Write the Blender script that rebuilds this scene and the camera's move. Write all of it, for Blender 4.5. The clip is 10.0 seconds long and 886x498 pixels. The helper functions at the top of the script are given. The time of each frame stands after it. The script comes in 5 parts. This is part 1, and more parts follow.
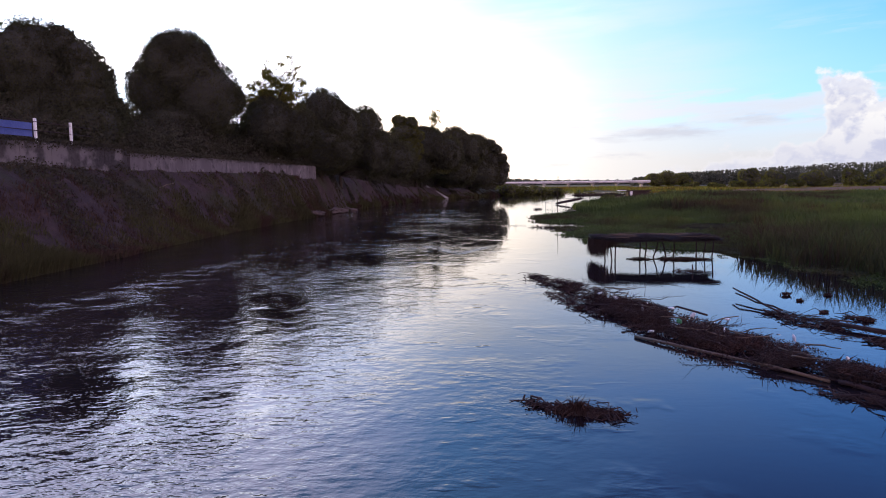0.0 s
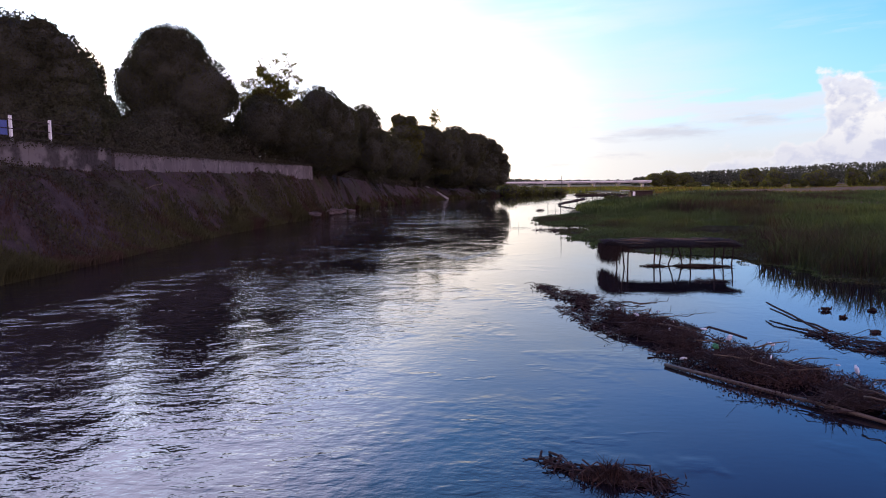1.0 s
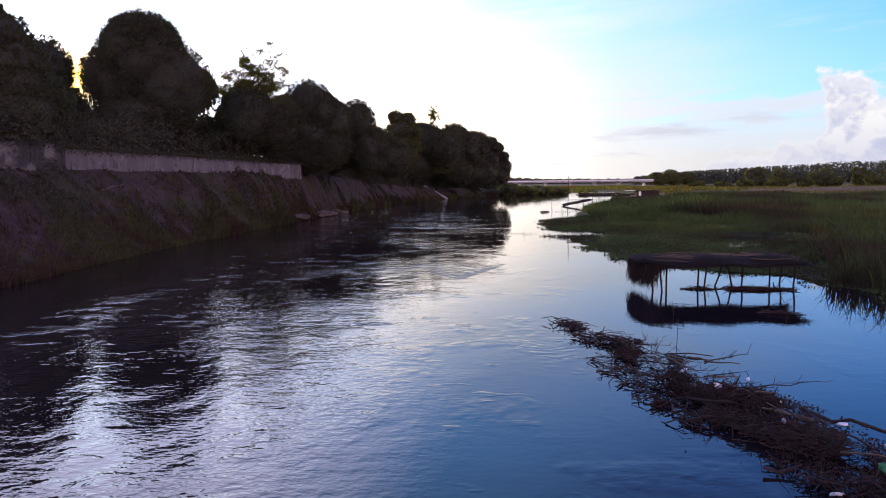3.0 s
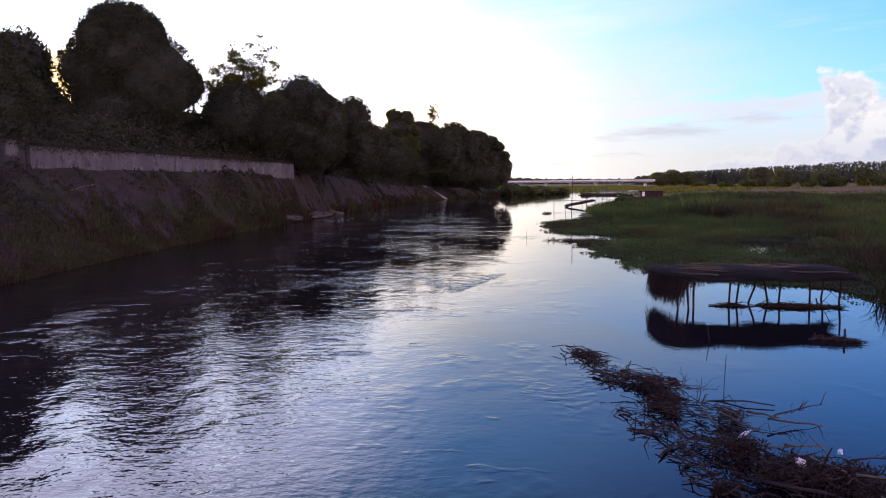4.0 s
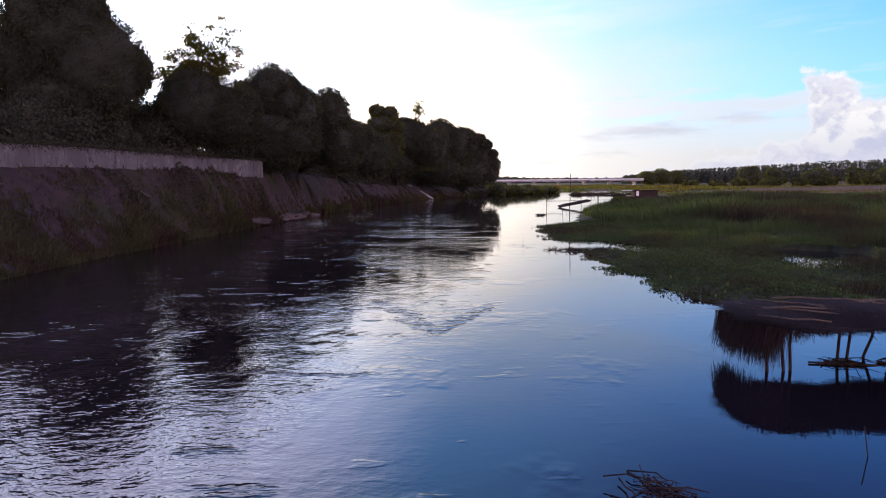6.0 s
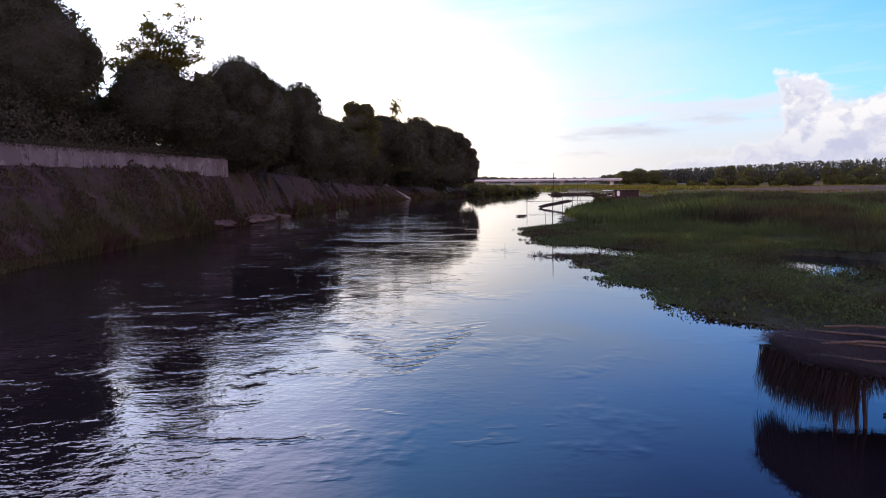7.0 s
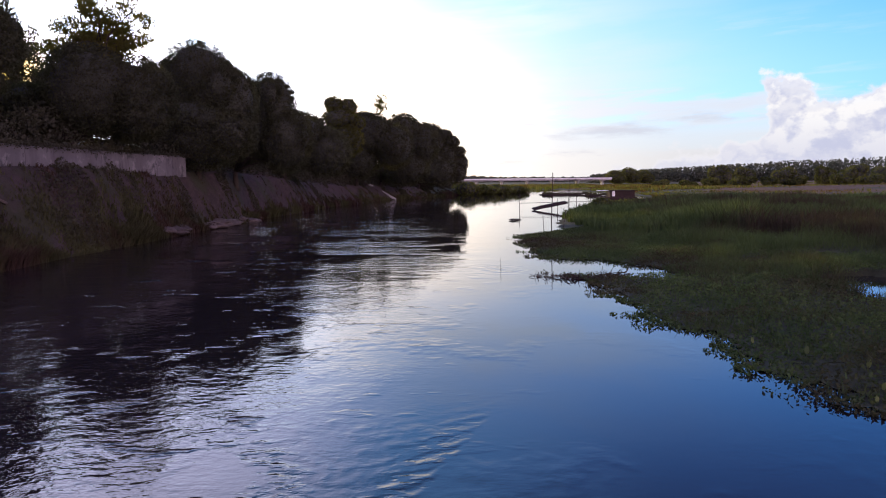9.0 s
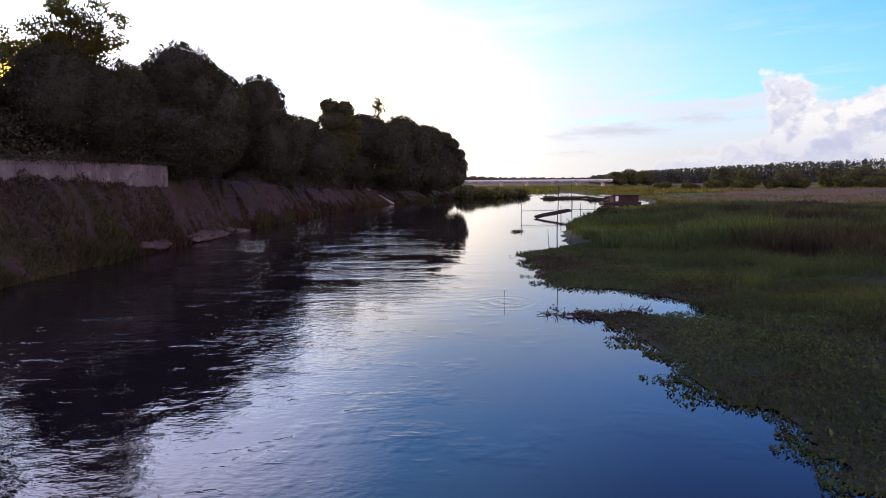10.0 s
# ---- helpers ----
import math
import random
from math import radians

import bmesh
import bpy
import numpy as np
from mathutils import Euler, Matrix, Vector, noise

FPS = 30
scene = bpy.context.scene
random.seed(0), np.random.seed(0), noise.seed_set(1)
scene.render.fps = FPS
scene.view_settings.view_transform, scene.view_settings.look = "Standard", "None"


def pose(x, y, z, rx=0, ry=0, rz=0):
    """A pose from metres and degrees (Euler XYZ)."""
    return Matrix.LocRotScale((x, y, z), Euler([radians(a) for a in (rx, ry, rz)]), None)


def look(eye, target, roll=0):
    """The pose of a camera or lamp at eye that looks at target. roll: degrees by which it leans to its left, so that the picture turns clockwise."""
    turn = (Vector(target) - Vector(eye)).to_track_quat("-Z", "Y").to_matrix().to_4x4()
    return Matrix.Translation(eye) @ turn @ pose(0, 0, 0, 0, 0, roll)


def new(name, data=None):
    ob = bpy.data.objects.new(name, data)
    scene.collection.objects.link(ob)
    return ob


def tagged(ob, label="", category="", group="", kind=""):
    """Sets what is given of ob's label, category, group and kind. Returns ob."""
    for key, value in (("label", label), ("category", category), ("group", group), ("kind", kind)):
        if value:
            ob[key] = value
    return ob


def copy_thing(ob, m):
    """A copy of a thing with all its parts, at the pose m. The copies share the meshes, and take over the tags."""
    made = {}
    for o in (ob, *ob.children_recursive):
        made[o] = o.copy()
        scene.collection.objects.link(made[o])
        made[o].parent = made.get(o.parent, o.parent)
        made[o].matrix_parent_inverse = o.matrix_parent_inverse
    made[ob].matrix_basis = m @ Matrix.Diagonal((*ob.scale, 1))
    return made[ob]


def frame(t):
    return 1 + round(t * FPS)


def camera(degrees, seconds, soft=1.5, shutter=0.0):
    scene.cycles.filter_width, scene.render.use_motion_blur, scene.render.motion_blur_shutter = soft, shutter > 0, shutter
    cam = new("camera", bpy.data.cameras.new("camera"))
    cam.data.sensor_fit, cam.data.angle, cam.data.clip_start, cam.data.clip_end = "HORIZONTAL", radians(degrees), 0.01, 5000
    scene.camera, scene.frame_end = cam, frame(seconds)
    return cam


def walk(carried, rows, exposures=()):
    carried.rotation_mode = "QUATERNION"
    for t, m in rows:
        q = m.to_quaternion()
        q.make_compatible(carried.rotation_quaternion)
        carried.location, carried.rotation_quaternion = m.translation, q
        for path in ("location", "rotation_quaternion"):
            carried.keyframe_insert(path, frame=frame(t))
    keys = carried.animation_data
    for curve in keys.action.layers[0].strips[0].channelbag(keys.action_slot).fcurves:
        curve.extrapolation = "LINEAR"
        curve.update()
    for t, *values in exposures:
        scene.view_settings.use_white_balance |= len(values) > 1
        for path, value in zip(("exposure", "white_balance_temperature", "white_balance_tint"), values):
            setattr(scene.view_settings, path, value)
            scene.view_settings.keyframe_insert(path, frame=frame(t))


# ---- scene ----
cam = camera(65.6, 10.0, soft=1.05)
PATH = [
    (0, (0.578, -0.493, 4.262), (0.552, 1.499, 4.076), -0.7),
    (0.5, (0.59, 0.895, 4.318), (0.564, 2.886, 4.131), -0.7),
    (1, (0.601, 2.238, 4.335), (0.574, 4.229, 4.149), -0.7),
    (1.5, (0.608, 3.787, 4.394), (0.581, 5.778, 4.206), -0.7),
    (2, (0.655, 5.406, 4.427), (0.628, 7.397, 4.239), -0.7),
    (2.5, (0.672, 7.247, 4.499), (0.646, 9.238, 4.31), -0.7),
    (4, (0.987, 12.943, 4.538), (0.96, 14.934, 4.348), -0.6),
    (4.5, (1.032, 14.975, 4.574), (1.006, 16.966, 4.383), -0.6),
    (5, (1.052, 16.857, 4.593), (1.027, 18.848, 4.4), -0.6),
    (5.5, (1.129, 19.013, 4.582), (1.115, 21.003, 4.389), -0.6),
    (7, (1.503, 25.413, 4.514), (1.575, 27.402, 4.32), -0.6),
    (7.5, (1.762, 27.51, 4.558), (1.856, 29.499, 4.364), -0.6),
    (8, (1.944, 29.727, 4.612), (2.043, 31.715, 4.417), -0.6),
    (8.5, (2.051, 31.697, 4.623), (2.153, 33.684, 4.428), -0.6),
    (9, (2.19, 33.83, 4.663), (2.295, 35.818, 4.466), -0.6),
    (9.5, (2.367, 35.971, 4.926), (2.471, 37.959, 4.728), -0.6),
    (10, (2.596, 38.102, 5.666), (2.702, 40.09, 5.469), -0.5),
]
walk(cam, [(t, look(eye, target, roll)) for t, eye, target, roll in PATH],
     exposures=[(0, 0.06, 6190, 9.5), (10, 0.06, 6190, 9.5)])

# ---- light: evening sun low behind the trees, thin bright cloud ----
SUN_AZ, SUN_EL = -28.5, 7.8          # degrees: from +y towards +x, above the horizon
SUN_DIR = Vector((math.sin(radians(SUN_AZ)) * math.cos(radians(SUN_EL)),
                  math.cos(radians(SUN_AZ)) * math.cos(radians(SUN_EL)),
                  math.sin(radians(SUN_EL))))
sun_data = bpy.data.lights.new("sun", "SUN")
sun_data.energy, sun_data.angle, sun_data.color = 4.6, radians(0.6), (1.0, 0.72, 0.40)
sun = new("sun", sun_data)
sun.matrix_world = look((0, 0, 200), Vector((0, 0, 200)) - SUN_DIR)


class Nodes:
    """Short-hand for node trees."""

    def __init__(self, tree):
        self.tree = tree
        tree.nodes.clear()

    def add(self, kind, **values):
        n = self.tree.nodes.new(kind)
        for k, v in values.items():
            if k.startswith("i_"):
                n.inputs[int(k[2:])].default_value = v
            elif k == "op":
                n.operation = v
            elif k == "blend":
                n.blend_type = v
        return n

    def link(self, a, b):
        self.tree.links.new(a, b)

    def math(self, op, a, b=0.0, clamp=False):
        n = self.tree.nodes.new("ShaderNodeMath")
        n.operation, n.use_clamp = op, clamp
        for i, v in ((0, a), (1, b)):
            if isinstance(v, (int, float)):
                n.inputs[i].default_value = v
            else:
                self.link(v, n.inputs[i])
        return n.outputs[0]

    def mix(self, fac, a, b, blend="MIX"):
        n = self.tree.nodes.new("ShaderNodeMix")
        n.data_type, n.blend_type = "RGBA", blend
        for sock, v in ((n.inputs[0], fac), (n.inputs[6], a), (n.inputs[7], b)):
            if isinstance(v, (int, float)):
                sock.default_value = v
            elif isinstance(v, tuple):
                sock.default_value = (*v[:3], 1)
            else:
                self.link(v, sock)
        return n.outputs[2]

    def ramp(self, fac, lo, hi, a=0.0, b=1.0, smooth=True):
        n = self.tree.nodes.new("ShaderNodeMapRange")
        n.interpolation_type = "SMOOTHSTEP" if smooth else "LINEAR"
        self.link(fac, n.inputs[0])
        for i, v in enumerate((lo, hi, a, b)):
            n.inputs[i + 1].default_value = v
        return n.outputs[0]

    def noise(self, vec, scale, detail=4.0, rough=0.55, stretch=(1, 1, 1), shift=(0, 0, 0)):
        m = self.tree.nodes.new("ShaderNodeMapping")
        m.inputs["Scale"].default_value = stretch
        m.inputs["Location"].default_value = shift
        self.link(vec, m.inputs["Vector"])
        n = self.tree.nodes.new("ShaderNodeTexNoise")
        n.inputs["Scale"].default_value, n.inputs["Detail"].default_value, n.inputs["Roughness"].default_value = scale, detail, rough
        self.link(m.outputs[0], n.inputs["Vector"])
        return n.outputs[0]


def build_world():
    world = bpy.data.worlds.new("evening_sky")
    scene.world = world
    world.use_nodes = True
    g = Nodes(world.node_tree)
    sky = g.add("ShaderNodeTexSky")
    sky.sky_type, sky.sun_disc = "NISHITA", False
    sky.sun_elevation, sky.sun_rotation = radians(SUN_EL), radians(SUN_AZ)
    sky.air_density, sky.dust_density, sky.ozone_density = 1.0, 1.0, 3.0
    way = g.add("ShaderNodeTexCoord").outputs["Generated"]
    sep = g.add("ShaderNodeSeparateXYZ")
    g.link(way, sep.inputs[0])
    X, Y, Z = sep.outputs
    dot = g.add("ShaderNodeVectorMath", op="DOT_PRODUCT")
    g.link(way, dot.inputs[0])
    dot.inputs[1].default_value = SUN_DIR
    toward = dot.outputs["Value"]
    # sky colour, as light
    base = g.mix(1.0, sky.outputs[0], (0.158, 0.293, 0.52), "MULTIPLY")
    # thin streaky cloud, lying low, and a wide bright veil round the sun
    az = g.math("ARCTAN2", X, Y)
    cl = g.add("ShaderNodeCombineXYZ")
    g.link(az, cl.inputs[0])
    g.link(g.math("SUBTRACT", Z, g.math("MULTIPLY", az, 0.035)), cl.inputs[1])
    streak = g.ramp(g.noise(cl.outputs[0], 3.4, 8, 0.58, (1, 6.5, 1), (3.1, 0.45, 0)), 0.40, 0.66)
    ragged = g.math("ADD", Z, g.math("MULTIPLY", g.math("SUBTRACT", streak, 0.5), -0.055))
    layer = g.ramp(ragged, 0.135, 0.085, 0.0, 0.88)
    wisps = g.ramp(g.noise(cl.outputs[0], 2.6, 9, 0.62, (1, 9.0, 1), (1.7, 0.22, 0)), 0.50, 0.66)
    wisps = g.math("MULTIPLY", wisps, g.math("MULTIPLY", g.ramp(Z, 0.24, 0.15), g.ramp(az, 0.72, 0.40, 0.0, 0.75)))
    veil = g.math("MAXIMUM", layer, wisps, True)
    wide = g.ramp(toward, 0.44, 0.96)
    wide = g.math("MULTIPLY", wide, g.ramp(Z, 0.42, 0.2, 0.12, 1.0))
    wide = g.math("MULTIPLY", wide, g.math("ADD", 0.70, g.math("MULTIPLY", streak, 0.42)), True)
    veil = g.math("MAXIMUM", veil, wide, True)
    bright = g.math("POWER", g.ramp(toward, 0.78, 0.995), 2.7)
    veil_high = g.mix(g.ramp(toward, 0.62, 0.95), (0.76, 0.85, 0.92), (1.14, 1.14, 1.16))
    veil_low = g.mix(g.ramp(toward, 0.62, 0.92), (0.82, 0.72, 0.69), (1.50, 1.30, 1.10))
    veil_col = g.mix(g.ramp(ragged, 0.125, 0.03), veil_high, veil_low)
    veil_col = g.mix(bright, veil_col, (4.6, 4.35, 4.7))
    col = g.mix(veil, base, veil_col)
    pale = g.math("MULTIPLY", g.ramp(Z, 0.30, 0.10), g.ramp(az, 0.95, 0.35, 0.10, 0.30))
    col = g.mix(pale, col, (0.84, 0.82, 0.84))
    # cream haze on the sun's side of the river
    cream = g.math("MULTIPLY", g.ramp(Z, 0.26, 0.08), g.ramp(toward, 0.60, 0.90))
    cream = g.math("MULTIPLY", cream, g.ramp(toward, 0.97, 0.90, 0.0, 0.84))
    col = g.mix(cream, col, g.mix(g.ramp(toward, 0.73, 0.97), (0.96, 0.87, 0.82), (3.5, 2.75, 2.05)))
    # lilac bars of cloud low over the horizon
    bars = g.ramp(g.noise(cl.outputs[0], 5.2, 8, 0.62, (1, 6.0, 1), (7.3, 2.2, 0)), 0.50, 0.70)
    bars = g.math("MULTIPLY", bars, g.math("MULTIPLY", g.ramp(Z, 0.004, 0.03), g.ramp(Z, 0.13, 0.08)))
    bars = g.math("MULTIPLY", bars, g.ramp(toward, 0.92, 0.80))
    col = g.mix(g.math("MULTIPLY", bars, 0.55), col, (0.60, 0.57, 0.64))
    # unseen glow high on the sun's side, added to brighten the water's reflection
    high = g.math("MULTIPLY", g.ramp(Z, 0.25, 0.40), g.ramp(toward, 0.62, 0.94))
    col = g.mix(g.math("MULTIPLY", high, 0.9), col, g.mix(g.ramp(toward, 0.85, 0.98), (0.43, 1.04, 2.15), (3.7, 3.4, 4.6)))
    # deep blue overhead, away from the sun
    deep = g.math("MULTIPLY", g.ramp(Z, 0.26, 0.55), g.ramp(toward, 0.88, 0.50, 0.0, 0.7))
    col = g.mix(deep, col, (0.12, 0.13, 0.55))
    # unseen rosy glow opposite the sun, added as fill for the dark banks
    rose_fill = g.math("MULTIPLY", g.ramp(toward, 0.25, -0.35), g.ramp(Z, 0.75, 0.10, 0.15, 0.9))
    col = g.mix(rose_fill, col, (2.95, 1.96, 2.12))
    # piled white cloud low on the right bank's side
    flat = g.add("ShaderNodeCombineXYZ")
    g.link(az, flat.inputs[0])
    g.link(Z, flat.inputs[1])
    puff = g.noise(flat.outputs[0], 17.0, 7, 0.56, (1, 1.25, 1), (0.9, 0.35, 0))
    sunny = g.noise(flat.outputs[0], 17.0, 7, 0.56, (1, 1.25, 1), (0.888, 0.366, 0))
    warp = g.noise(flat.outputs[0], 7.0, 4, 0.55, (1, 1, 1), (2.2, 1.1, 0))
    waz = g.math("ADD", az, g.math("MULTIPLY", g.math("SUBTRACT", warp, 0.5), 0.09))
    lean = g.math("ADD", waz, g.math("MULTIPLY", g.math("SUBTRACT", Z, 0.125), 0.35))
    tall = g.math("ADD", g.ramp(waz, 0.24, 0.44, 0.012, 0.052), g.ramp(lean, 0.448, 0.485, 0.0, 0.078))
    tall = g.math("SUBTRACT", tall, g.math("ADD", g.ramp(waz, 0.525, 0.555, 0.0, 0.030), g.ramp(waz, 0.8, 1.3, 0.0, 0.08)))
    tall = g.math("ADD", tall, g.ramp(waz, 0.57, 0.60, 0.0, 0.020))
    edge = g.math("SUBTRACT", g.math("ADD", tall, g.math("MULTIPLY", g.math("SUBTRACT", puff, 0.5), 0.12)), Z)
    mask = g.math("MULTIPLY", g.ramp(edge, 0.0, 0.014), g.ramp(waz, 0.20, 0.42, 0.0, 0.95))
    lit = g.ramp(g.math("SUBTRACT", puff, sunny), -0.07, 0.07, 0.0, 0.7)
    billow = g.noise(flat.outputs[0], 34.0, 6, 0.58, (1, 1.3, 1), (4.4, 1.9, 0))
    lit = g.math("ADD", lit, g.ramp(billow, 0.36, 0.64, 0.0, 0.6), True)
    lit = g.math("MULTIPLY", lit, g.ramp(Z, 0.02, 0.09, 0.45, 1.0))
    lit = g.math("MAXIMUM", lit, g.ramp(edge, 0.040, 0.004, 0.0, 0.75))
    puff_col = g.mix(lit, (0.58, 0.58, 0.72), (0.99, 0.93, 0.89))
    col = g.mix(mask, col, puff_col)
    # the sun itself, seen between the leaves
    disc = g.ramp(toward, 0.99988, 0.99996)
    glow = g.math("POWER", g.ramp(toward, 0.9982, 0.99995), 1.8)
    col = g.mix(glow, col, (3.6, 2.3, 0.9))
    col = g.mix(disc, col, (12.0, 7.0, 1.0))
    out = g.add("ShaderNodeBackground")
    g.link(col, out.inputs[0])
    out.inputs[1].default_value = 1.0
    end = g.add("ShaderNodeOutputWorld")
    g.link(out.outputs[0], end.inputs[0])


build_world()


# ---- materials ----
def material(name, build):
    mat = bpy.data.materials.new(name)
    mat.use_nodes = True
    g = Nodes(mat.node_tree)
    bsdf = g.add("ShaderNodeBsdfPrincipled")
    end = g.add("ShaderNodeOutputMaterial")
    g.link(bsdf.outputs[0], end.inputs[0])
    build(g, bsdf)
    return mat


def set_value(g, bsdf, name, v):
    if isinstance(v, (int, float)):
        bsdf.inputs[name].default_value = v
    elif isinstance(v, tuple):
        bsdf.inputs[name].default_value = (*v, 1)
    else:
        g.link(v, bsdf.inputs[name])


def bump(g, bsdf, height, strength, distance):
    b = g.add("ShaderNodeBump")
    b.inputs["Strength"].default_value, b.inputs["Distance"].default_value = strength, distance
    g.link(height, b.inputs["Height"])
    g.link(b.outputs[0], bsdf.inputs["Normal"])


def earthy(dark, light, scale=1.5, rough=0.9, relief=0.4, distance=0.05, patch=None, per_island=False):
    """Two-scale mottled surface; patch: a third colour in large spots."""

    def build(g, bsdf):
        pos = g.add("ShaderNodeNewGeometry")
        big = g.noise(pos.outputs["Position"], scale * 0.12, 4)
        fine = g.noise(pos.outputs["Position"], scale * 4.0, 6, 0.65)
        fac = g.math("ADD", g.math("MULTIPLY", g.ramp(big, 0.35, 0.65), 0.5), g.math("MULTIPLY", g.ramp(fine, 0.3, 0.7), 0.5))
        if per_island:
            fac = g.math("ADD", g.math("MULTIPLY", fac, 0.4), g.math("MULTIPLY", pos.outputs["Random Per Island"], 0.6))
        col = g.mix(fac, dark, light)
        if patch:
            spot = g.noise(pos.outputs["Position"], scale * 0.3, 5, 0.6, (1, 1, 1), (7, 3, 1))
            col = g.mix(g.ramp(spot, 0.5, 0.62), col, patch)
        set_value(g, bsdf, "Base Color", col)
        set_value(g, bsdf, "Roughness", rough)
        set_value(g, bsdf, "Specular IOR Level", 0.15)
        bump(g, bsdf, fine, relief, distance)

    return build


def leafy(dark, light, gloss=0.55, through_light=0.0, shine=0.2, patch=None, spread=0.05):
    def build(g, bsdf):
        pos = g.add("ShaderNodeNewGeometry")
        big = g.noise(pos.outputs["Position"], 0.14, 4)
        fac = g.math("ADD", g.math("MULTIPLY", pos.outputs["Random Per Island"], 0.45), g.math("MULTIPLY", g.ramp(big, 0.38, 0.62), 0.55))
        col = g.mix(fac, dark, light)
        if patch:
            spot = g.noise(pos.outputs["Position"], spread, 5, 0.62, (1, 1, 0.3), (3, 8, 1))
            col = g.mix(g.ramp(spot, 0.47, 0.60), col, g.mix(pos.outputs["Random Per Island"], tuple(c * 0.6 for c in patch), patch))
        set_value(g, bsdf, "Base Color", col)
        set_value(g, bsdf, "Roughness", gloss)
        set_value(g, bsdf, "Specular IOR Level", shine)
        if through_light:
            t = g.add("ShaderNodeBsdfTranslucent")
            g.link(g.mix(1.0, col, (1.6, 1.5, 0.5), "MULTIPLY"), t.inputs[0])
            m = g.add("ShaderNodeMixShader", i_0=through_light)
            g.link(bsdf.outputs[0], m.inputs[1])
            g.link(t.outputs[0], m.inputs[2])
            for n in g.tree.nodes:
                if n.type == "OUTPUT_MATERIAL":
                    g.link(m.outputs[0], n.inputs[0])

    return build


def water_look(g, bsdf):
    """River water: smooth on the slack side, chopped where the current runs."""
    pos = g.add("ShaderNodeNewGeometry").outputs["Position"]
    sep = g.add("ShaderNodeSeparateXYZ")
    g.link(pos, sep.inputs[0])
    X, Y, _ = sep.outputs
    swirl = g.noise(pos, 0.16, 3, 0.5, (1, 0.55, 1))
    drift = g.math("ADD", X, g.math("MULTIPLY", g.math("SUBTRACT", swirl, 0.5), 14.0))
    rough_side = g.ramp(drift, 4.5, -6.5, 0.03, 0.80)
    rough_side = g.math("MULTIPLY", rough_side, g.ramp(g.noise(pos, 0.13, 4, 0.6, (1, 0.6, 1), (4, 9, 0)), 0.36, 0.62, 0.22, 1.0))
    small = g.noise(pos, 2.6, 3, 0.55, (0.8, 1.2, 1))
    mid = g.noise(pos, 0.75, 3, 0.5, (0.75, 1.15, 1), (2, 5, 0))
    wide = g.noise(pos, 0.22, 2, 0.5, (0.8, 1.1, 1), (8, 1, 0))
    h = g.math("ADD", g.math("MULTIPLY", small, 0.040), g.math("MULTIPLY", mid, 0.045))
    h = g.math("ADD", h, g.math("MULTIPLY", wide, 0.035))
    fine = g.noise(pos, 6.5, 2, 0.5, (0.85, 1.15, 1), (3, 3, 0))
    h = g.math("ADD", h, g.math("MULTIPLY", fine, 0.013))
    h = g.math("MULTIPLY", h, g.math("MULTIPLY", rough_side, g.ramp(Y, 20.0, 110.0, 1.0, 0.5)))
    # patches of ruffled water and boils on the slack side
    boil = g.ramp(g.noise(pos, 0.26, 4, 0.6, (1, 0.8, 1), (11, 6, 0)), 0.53, 0.63)
    boil = g.math("MULTIPLY", boil, g.math("MULTIPLY", g.ramp(X, -9.0, -3.0), g.ramp(X, 9.0, 3.0, 0.25, 1.0)))
    ring = g.noise(pos, 1.6, 2, 0.5, (0.8, 1.5, 1), (6, 2, 0))
    h = g.math("ADD", h, g.math("MULTIPLY", boil, g.math("ADD", g.math("MULTIPLY", ring, 0.009), g.math("MULTIPLY", small, 0.006))))
    h = g.math("ADD", h, g.math("MULTIPLY", fine, g.ramp(X, 6.0, -2.0, 0.0006, 0.0018)))
    # short crescents where the flow wells up
    welling = g.ramp(g.noise(pos, 0.8, 3, 0.55, (0.7, 1.3, 1), (21, 4, 0)), 0.61, 0.68)
    welling = g.math("MULTIPLY", welling, g.math("MULTIPLY", g.ramp(X, 6.0, 1.0, 0.1, 1.0), g.ramp(Y, 90.0, 60.0)))
    h = g.math("ADD", h, g.math("MULTIPLY", g.math("MULTIPLY", g.noise(pos, 3.4, 2, 0.5, (0.45, 1.6, 1), (5, 5, 0)), welling), 0.009))
    brisk = g.math("MULTIPLY", g.ramp(Y, 20.0, 12.0), g.math("MULTIPLY", g.ramp(X, 4.5, 0.5), g.ramp(X, -9.0, -4.0)))
    brisk = g.math("MULTIPLY", brisk, g.ramp(g.noise(pos, 0.5, 3, 0.55, (1, 1, 1), (3, 17, 0)), 0.38, 0.58, 0.2, 1.2))
    h = g.math("ADD", h, g.math("MULTIPLY", g.math("MULTIPLY", small, brisk), 0.014))
    # streaks of broken current where the river runs under the far trees
    run = g.math("MULTIPLY", g.math("MULTIPLY", g.ramp(Y, 60.0, 85.0), g.ramp(Y, 175.0, 130.0)), g.ramp(X, 9.0, 0.0))
    run = g.math("MULTIPLY", run, g.ramp(g.noise(pos, 0.16, 4, 0.6, (0.5, 1.3, 1), (2, 3, 0)), 0.46, 0.60))
    h = g.math("ADD", h, g.math("MULTIPLY", g.math("MULTIPLY", g.noise(pos, 1.0, 4, 0.6, (0.55, 1.4, 1), (9, 4, 0)), run), 0.075))
    # bright dashes of ruffled water inside the trees' reflection
    dash = g.ramp(g.noise(pos, 0.55, 4, 0.6, (0.6, 1.5, 1), (13, 1, 0)), 0.60, 0.68)
